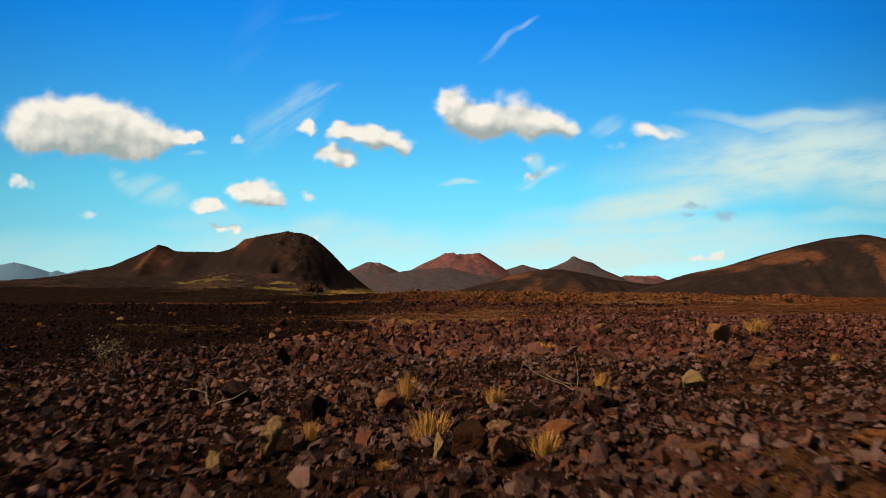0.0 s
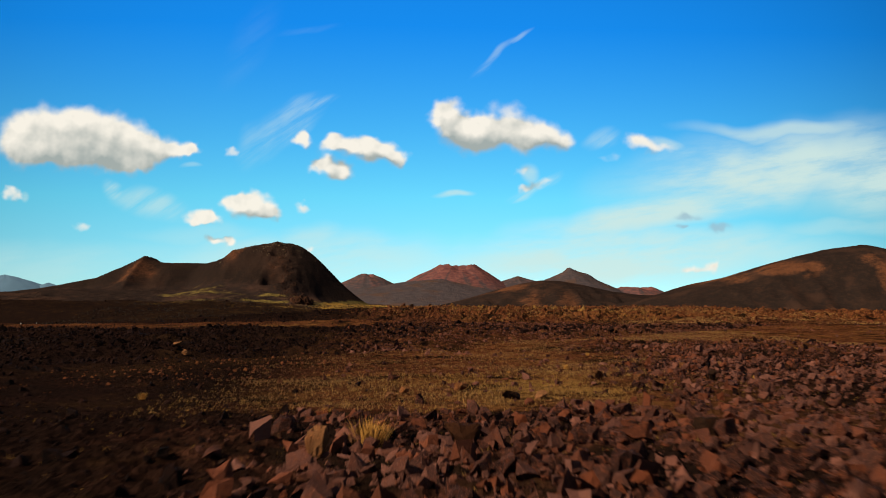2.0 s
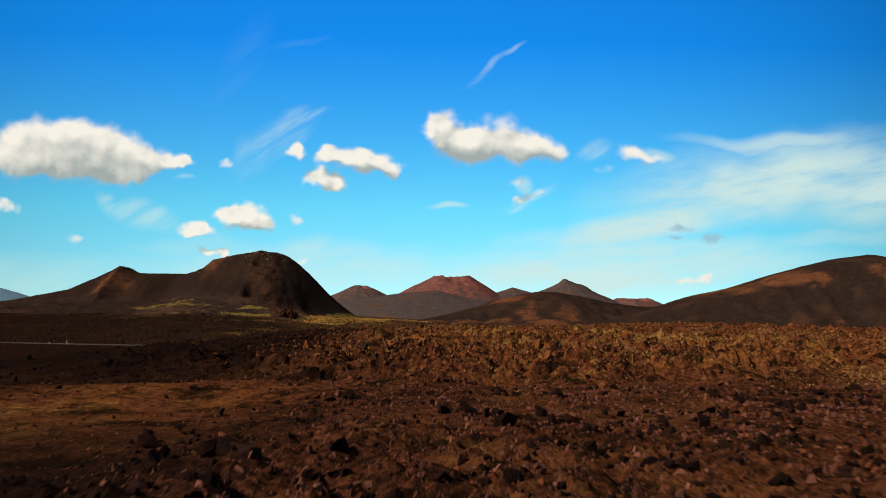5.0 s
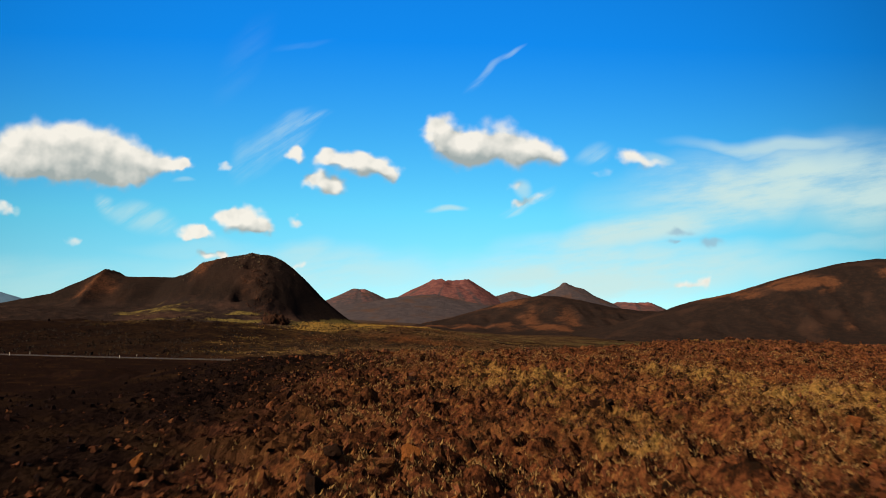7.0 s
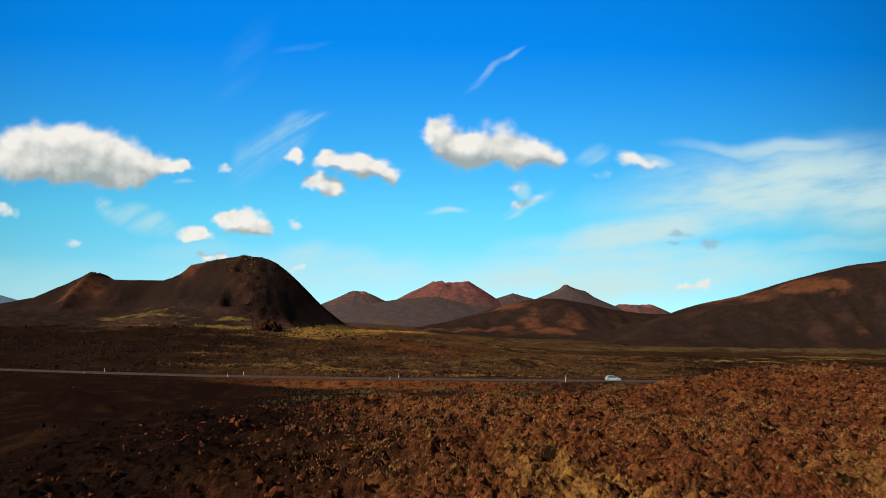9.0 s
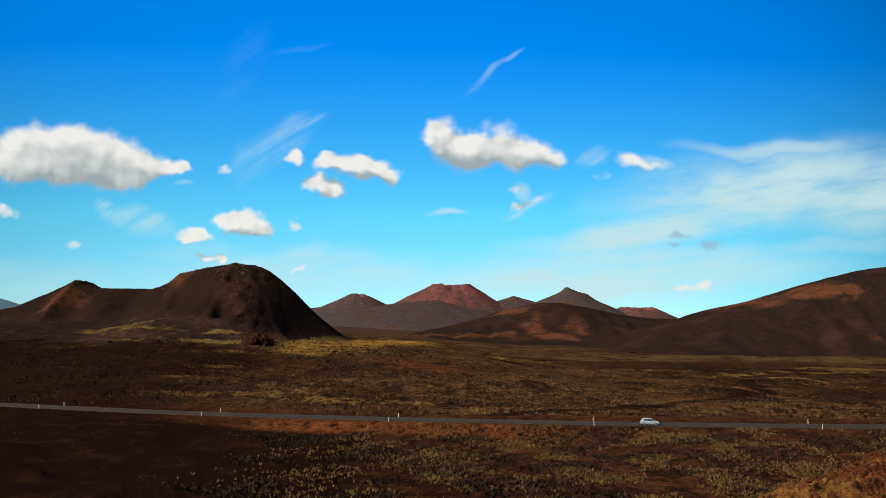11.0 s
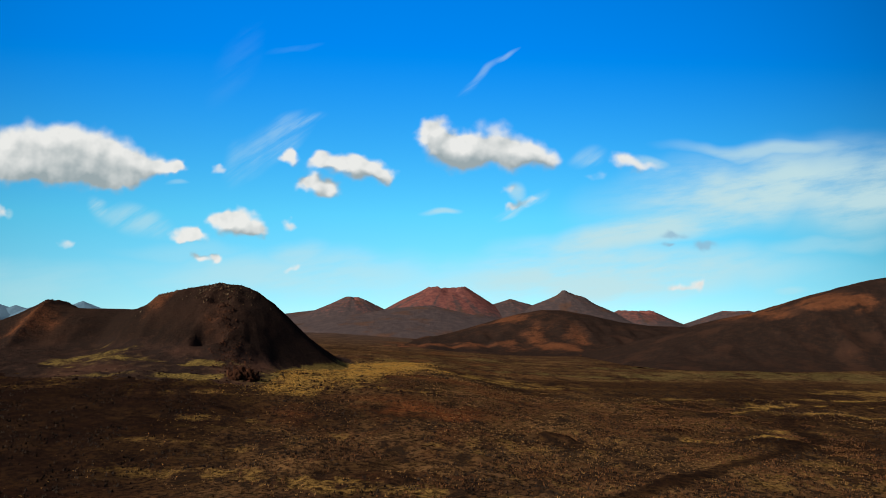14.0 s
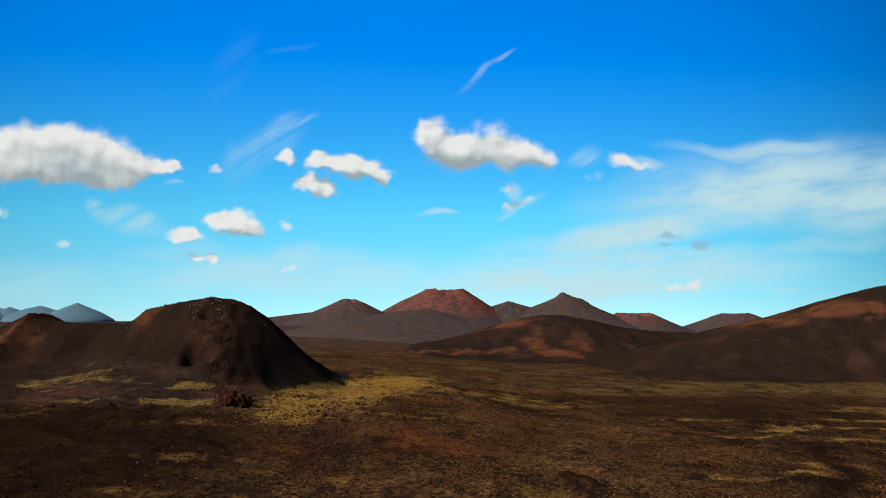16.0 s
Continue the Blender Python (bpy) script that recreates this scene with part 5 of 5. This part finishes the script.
# ---- boulders and plants near the start ----
def rock_mesh(seed, name="boulder", count=12):
    """An angular block: the hull of random points, its edges worn."""
    g = random.Random(seed)
    bm = bmesh.new()
    for _ in range(count):
        d = Vector((g.gauss(0, 1), g.gauss(0, 1), g.gauss(0, 1))).normalized() * g.uniform(0.72, 1.0)
        bm.verts.new(d)
    hull = bmesh.ops.convex_hull(bm, input=bm.verts)
    bmesh.ops.delete(bm, geom=[e for e in hull["geom_interior"] if isinstance(e, bmesh.types.BMVert)], context="VERTS")
    bmesh.ops.bevel(bm, geom=list(bm.edges), offset=0.035, segments=1, affect="EDGES")
    bmesh.ops.triangulate(bm, faces=[f for f in bm.faces if len(f.verts) > 4])
    for longest in (0.45, 0.30):
        bmesh.ops.subdivide_edges(bm, edges=[e for e in bm.edges if e.calc_length() > longest], cuts=1)
        bmesh.ops.triangulate(bm, faces=[f for f in bm.faces if len(f.verts) > 3])
    off = Vector((seed * 3.1, seed * 1.7, seed * 0.9))
    for v in bm.verts:
        v.co += v.co.normalized() * (0.14 * noise.noise(v.co * 2.0 + off) + 0.11 * noise.noise(v.co * 4.5 + off) + 0.06 * noise.noise(v.co * 11.0 + off))
    top, low = max(v.co.z for v in bm.verts), min(v.co.z for v in bm.verts)
    wide = max(abs(v.co.x) for v in bm.verts)
    for v in bm.verts:
        v.co.x, v.co.y, v.co.z = v.co.x / wide * 0.5, v.co.y / wide * 0.5, (v.co.z - low) / (top - low)
    me = bpy.data.meshes.new(name)
    bm.to_mesh(me)
    bm.free()
    return me


ROCK_LABEL = {PALE.name: "pale grey angular stone lying on the ash", DARK.name: "black angular basalt boulder on the ash",
              BOULDER.name: "weathered brown-grey basalt boulder on the ash", CLOT.name: "rough red-brown lava block in the clinker", RUSTY.name: "rusty orange lava boulder on the ash"}
ROCKS = {}
for mat in (PALE, DARK, BOULDER, RUSTY, CLOT):
    for k in range(7):
        me = rock_mesh(k * 4 + len(ROCKS))
        me.materials.append(mat)
        ROCKS[(mat.name, k)] = me
dice = random.Random(5)


def height_at(x, y):
    return float(surface_z(np.array([float(x)]), np.array([float(y)]))[0])


def boulder(x, y, wide, tall, mat):
    ob = new("boulder", ROCKS[(mat.name, dice.randrange(7))])
    sink = 0.16 * tall
    ob.matrix_world = pose(x, y + wide * 0.3, height_at(x, y + wide * 0.3) - sink, dice.uniform(-16, 16), dice.uniform(-16, 16), dice.uniform(0, 360)) @ Matrix.Diagonal((wide * 1.1, wide * dice.uniform(0.65, 1.0), tall * 0.85 + sink, 1))
    return tagged(ob, ROCK_LABEL[mat.name], "boulder", group="loose boulders")


boulder(-1.89, 9.68, 0.35, 0.49, PALE)
boulder(-2.32, 8.94, 0.21, 0.24, PALE)
boulder(8.69, 24.74, 0.85, 0.82, BOULDER)
boulder(4.54, 15.68, 0.52, 0.38, PALE)
boulder(0.68, 11.50, 0.34, 0.21, PALE)
boulder(2.15, 11.99, 0.56, 0.36, DARK)
boulder(1.20, 12.40, 0.32, 0.29, DARK)
boulder(0.18, 9.48, 0.44, 0.36, DARK)
boulder(-0.14, 9.47, 0.17, 0.31, PALE)
boulder(0.43, 9.08, 0.35, 0.32, BOULDER)
boulder(6.21, 26.16, 0.55, 0.45, DARK)
boulder(4.09, 8.84, 0.54, 0.34, RUSTY)
boulder(-3.10, 18.36, 0.50, 0.50, DARK)
boulder(-2.90, 20.31, 0.64, 0.40, DARK)
boulder(7.05, 18.22, 0.61, 0.38, BOULDER)
boulder(-1.77, 12.11, 0.45, 0.37, DARK)
boulder(-0.83, 13.15, 0.49, 0.33, BOULDER)
boulder(-3.19, 13.94, 0.70, 0.35, DARK)
boulder(4.75, 10.93, 0.40, 0.27, BOULDER)
boulder(2.22, 8.69, 0.41, 0.25, BOULDER)
boulder(1.36, 8.67, 0.30, 0.30, DARK)
boulder(1.25, 10.30, 0.47, 0.28, RUSTY)
boulder(6.06, 28.60, 0.51, 0.36, DARK)
boulder(-0.29, 28.04, 0.34, 0.27, BOULDER)
boulder(0.10, 28.28, 0.38, 0.54, BOULDER)
boulder(-1.32, 34.60, 0.42, 0.44, BOULDER)
boulder(4.25, 35.76, 0.45, 0.39, DARK)
boulder(2.29, 30.23, 0.27, 0.24, PALE)
boulder(5.59, 31.92, 0.31, 0.23, PALE)
boulder(6.33, 30.34, 0.82, 0.37, BOULDER)

boulder(0.59, 35.2, 0.6, 0.5, DARK)
boulder(-5.7, 33.9, 0.6, 0.42, DARK)
boulder(5.22, 46.88, 0.32, 0.32, BOULDER)
boulder(6.17, 46.20, 0.37, 0.31, BOULDER)
boulder(7.82, 45.09, 0.50, 0.37, DARK)
boulder(12.61, 57.12, 0.43, 0.33, DARK)
boulder(1.05, 42.87, 0.36, 0.26, BOULDER)
boulder(0.72, 42.46, 0.23, 0.18, BOULDER)
boulder(-0.28, 42.69, 0.25, 0.21, BOULDER)
boulder(-0.52, 41.97, 0.26, 0.20, BOULDER)
boulder(1.99, 40.93, 0.42, 0.21, DARK)
boulder(2.62, 40.99, 0.36, 0.19, BOULDER)
boulder(8.81, 50.43, 0.47, 0.31, RUSTY)
boulder(9.87, 49.93, 0.34, 0.26, BOULDER)
boulder(7.78, 52.21, 0.33, 0.25, BOULDER)

placed = 0
while placed < 165:
    y = 5 + 95 * dice.random() ** 1.3
    x = dice.uniform(-1, 1) * (4 + 0.62 * y)
    if dice.random() > float(stony(np.array([x]), np.array([y]))[0]) or abs(x) > 45:
        continue
    w = dice.uniform(0.09, 0.26) + 0.0035 * y * dice.random()
    boulder(x, y, w, w * dice.uniform(0.45, 0.85), dice.choice((BOULDER, BOULDER, DARK, DARK, DARK, BOULDER, PALE if dice.random() < 0.4 else BOULDER)))
    placed += 1


placed = 0
while placed < 120:
    y = dice.uniform(108, 225)
    x = dice.uniform(-1, 1) * (8 + 0.3 * (y - 90))
    if dice.random() > float(clinker(np.array([x]), np.array([y]))[0]) or x < -7:
        continue
    w = dice.uniform(0.28, 0.72)
    boulder(x, y, w, w * dice.uniform(0.6, 1.2), dice.choice((CLOT, CLOT, CLOT, RUSTY, DARK)))
    placed += 1


def blades(seed, count, lean=0.5, thick=0.0055):
    g = random.Random(seed)
    bm = bmesh.new()
    for _ in range(count):
        a, r = g.uniform(0, 6.283), g.uniform(0, 0.28)
        b = Vector((math.cos(a) * r, math.sin(a) * r, -0.04))
        tip = Vector((b.x * (1 + lean * 2.2) + g.uniform(-0.1, 0.1), b.y * (1 + lean * 2.2) + g.uniform(-0.1, 0.1), g.uniform(0.5, 1.0)))
        mid = b.lerp(tip, 0.55) + Vector((0, 0, 0.08))
        side = Vector((-math.sin(a + g.uniform(-1, 1)), math.cos(a), 0)) * thick
        v = [bm.verts.new(p) for p in (b - side, b + side, mid + side * 0.8, mid - side * 0.8, tip)]
        bm.faces.new((v[0], v[1], v[2], v[3]))
        bm.faces.new((v[3], v[2], v[4]))
    me = bpy.data.meshes.new("grass_tuft")
    bm.to_mesh(me)
    bm.free()
    me.materials.append(TUFT)
    return me


TUFTS = [blades(k, 300, 0.45, 0.005) for k in range(4)]


def tuft(x, y, wide, tall):
    ob = new("grass_tuft", TUFTS[dice.randrange(4)])
    ob.matrix_world = pose(x, y, height_at(x, y) - 0.01, 0, 0, dice.uniform(0, 360)) @ Matrix.Diagonal((wide * 1.1, wide * 1.1, tall * 1.05, 1))
    return tagged(ob, "tuft of dry yellow grass among the stones", "grass", group="dry grass tufts")


tuft(-0.52, 14.11, 0.40, 0.40)
tuft(-0.25, 10.56, 0.58, 0.35)
tuft(-1.57, 10.51, 0.25, 0.25)
tuft(0.92, 9.71, 0.41, 0.29)
tuft(2.82, 21.76, 0.71, 0.29)
tuft(2.79, 15.17, 0.39, 0.39)
tuft(0.82, 14.01, 0.44, 0.31)
tuft(14.30, 35.63, 1.44, 0.72)
tuft(-0.72, 35.71, 0.77, 0.39)
tuft(4.37, 28.79, 0.32, 0.20)
for k in range(26):
    y = dice.uniform(8, 62)
    x = dice.uniform(-1, 1) * (2 + 0.5 * y)
    w = dice.uniform(0.12, 0.3)
    tuft(x, y, w, w * dice.uniform(0.5, 0.9))


def stalk(name, label, x, y, tips, thick):
    """A dead plant: curved bare stems from one foot."""
    cu = bpy.data.curves.new(name, "CURVE")
    cu.dimensions, cu.bevel_depth, cu.bevel_resolution, cu.use_fill_caps = "3D", thick, 1, True
    for bends in tips:
        sp = cu.splines.new("POLY")
        pts = [Vector((0, 0, -0.03))] + [Vector(p) for p in bends]
        sp.points.add(len(pts) - 1)
        for i, p in enumerate(pts):
            sp.points[i].co, sp.points[i].radius = (*p, 1), 1 - 0.65 * i / len(pts)
    tmp = new("stem_curve", cu)
    me = bpy.data.meshes.new_from_object(tmp.evaluated_get(bpy.context.evaluated_depsgraph_get()))
    bpy.data.objects.remove(tmp)
    me.materials.clear()
    me.materials.append(TWIG)
    ob = new(name, me)
    ob.location = (x, y, height_at(x, y))
    return tagged(ob, label, "dead plant")


stalk("dead_stalk", "bleached dry stalks leaning over the stones", 2.36, 15.14,
      [[(0.02, 0, 0.2), (0.0, 0, 0.42), (-0.05, 0, 0.66)], [(-0.22, 0.1, 0.10), (-0.45, 0.12, 0.17), (-0.68, 0.15, 0.27), (-0.88, 0.2, 0.44)], [(-0.12, 0.05, 0.10), (-0.42, 0.1, 0.20), (-0.68, 0.1, 0.40)], [(0.15, 0, 0.08), (0.2, 0, -0.02)]], 0.0055)
stalk("dead_twig", "bleached branching twig lying on the ground", -3.42, 13.44,
      [[(-0.06, 0, 0.12), (-0.05, 0, 0.26), (-0.10, 0, 0.40)], [(0.15, 0, 0.05), (0.33, 0.05, 0.09), (0.52, 0.1, 0.20)], [(-0.05, 0, 0.18), (-0.26, 0, 0.24), (-0.40, 0, 0.22)], [(0.02, 0, -0.01), (0.08, -0.1, 0.0)]], 0.007)
def leafy_bush(x, y):
    """A small bush: bare leaning stems with clusters of little yellowed leaves at their ends."""
    g = random.Random(12)
    root = new("dry_bush")
    leaves = bmesh.new()
    for k in range(9):
        lean = Vector((0.085 * k - 0.34 + g.uniform(-0.03, 0.03), g.uniform(-0.15, 0.15), g.uniform(0.42, 0.72)))
        stem = bmesh.new()
        rings = []
        for i in range(5):
            u = i / 4
            c = Vector((lean.x * (0.25 + 0.75 * u) + 0.02 * math.sin(3 * u + k), lean.y * u, lean.z * u - 0.04))
            r = 0.009 * (1 - 0.7 * u)
            rings.append([(c.x + r * math.cos(a), c.y + r * math.sin(a), c.z) for a in (0, 1.571, 3.142, 4.712)])
        loft(stem, rings)
        part("stem", stem, BARK, root)
        for _ in range(30):
            d = Vector((g.gauss(0, 1), g.gauss(0, 1), g.gauss(0, 1))) * 0.065
            c = lean * g.uniform(0.72, 1.04) + d
            n = Vector((g.gauss(0, 1), g.gauss(0, 1), g.gauss(0, 1))).normalized()
            u = n.orthogonal().normalized() * g.uniform(0.012, 0.026)
            v = n.cross(u) * 0.55
            tip = [leaves.verts.new(p) for p in (c - u, c + v, c + u, c - v)]
            leaves.faces.new(tip)
    part("foliage", leaves, OLIVE, root, "sparse yellowed leaves")
    root.location = (x, y, height_at(x, y))
    return tagged(root, "thin dry bush with sparse yellowed leaves", "bush")


leafy_bush(-6.5, 17.7)


# ---- rocks on the hill ----
def outcrop(name, label, x, y, z, wide, tall, mat, seed, count):
    """A crag: leaning slabs grown together."""
    g = random.Random(seed)
    bm = bmesh.new()
    for _ in range(count):
        one = bmesh.new()
        one.from_mesh(rock_mesh(g.randrange(999)))
        s = g.uniform(0.12, 0.36)
        px, py = g.uniform(-0.38, 0.38), g.uniform(-0.35, 0.35)
        m = pose(px * wide, py * wide, -0.12 * tall, g.uniform(-18, 18), g.uniform(-18, 18), g.uniform(0, 360)) @ Matrix.Diagonal((wide * s * 0.7, wide * s * 0.6, tall * g.uniform(0.45, 1.0) * (1 - abs(px)), 1))
        bmesh.ops.transform(one, matrix=m, verts=one.verts)
        tmp = bpy.data.meshes.new("tmp")
        one.to_mesh(tmp)
        one.free()
        bm.from_mesh(tmp)
        bpy.data.meshes.remove(tmp)
    ob = part(name, bm, mat)
    ob.location = (x, y, z)
    return tagged(ob, label, "rock outcrop")


outcrop("rock_outcrop", "jagged red-brown lava crag at the hill's foot", -82, 640, float(near_height(np.array([-82.0]), np.array([640.0]))[0]) - 1.2, 20, 11, CRAG, 31, 60)


def hill_stones(name, label, n, cx, cy, rx, ry, turn, sizes, mat, seed):
    """Stones lying on the slope of the nearer hill, as one mesh."""
    g = np.random.default_rng(seed)
    u, v = g.normal(0, 0.5, n) * rx, g.normal(0, 0.5, n) * ry
    c, s = math.cos(turn), math.sin(turn)
    x, y = cx + u * c - v * s, cy + u * s + v * c
    z = np.maximum(near_height(x, y), ground_z(x, y))
    r = sizes[0] * (sizes[1] / sizes[0]) ** (g.random(n) ** 2)
    k = BLOCK[None] * (1 + 0.5 * (g.random((n, 7, 1)) * 2 - 1)) + 0.3 * (g.random((n, 7, 3)) * 2 - 1)
    a = g.random(n) * 6.283
    ca, sa = np.cos(a)[:, None], np.sin(a)[:, None]
    k = np.stack([k[..., 0] * ca - k[..., 1] * sa, k[..., 0] * sa + k[..., 1] * ca, k[..., 2] * (0.6 + 0.7 * g.random(n))[:, None]], -1) * r[:, None, None]
    co = k + np.stack([x, y, z + 0.1 * r], -1)[:, None, :]
    faces = (BLOCK_F[None] + (np.arange(n) * 7)[:, None, None]).reshape(-1, 3)
    return tagged(new(name, from_arrays(name, co.reshape(-1, 3), faces, mat)), label, "stones", kind="stuff")


hill_stones("hill_rubble", "red-brown lava rubble along the rib of the hill", 800, -101, 696, 66, 12, -1.28, (0.2, 0.85), CRAG, 41)
hill_stones("hill_rubble", "pale weathered rock on the hill's summit", 300, -116, 742, 22, 12, 0.1, (0.22, 0.75), TAN, 42)
hill_stones("hill_rubble", "pale weathered rock on the hill's rim", 110, -150, 751, 16, 6, 0.3, (0.22, 0.7), TAN, 43)
hill_stones("hill_rubble", "dark rubble at the foot of the hill", 450, -90, 632, 120, 36, 0.1, (0.2, 0.9), CHAR_SHADE, 44)
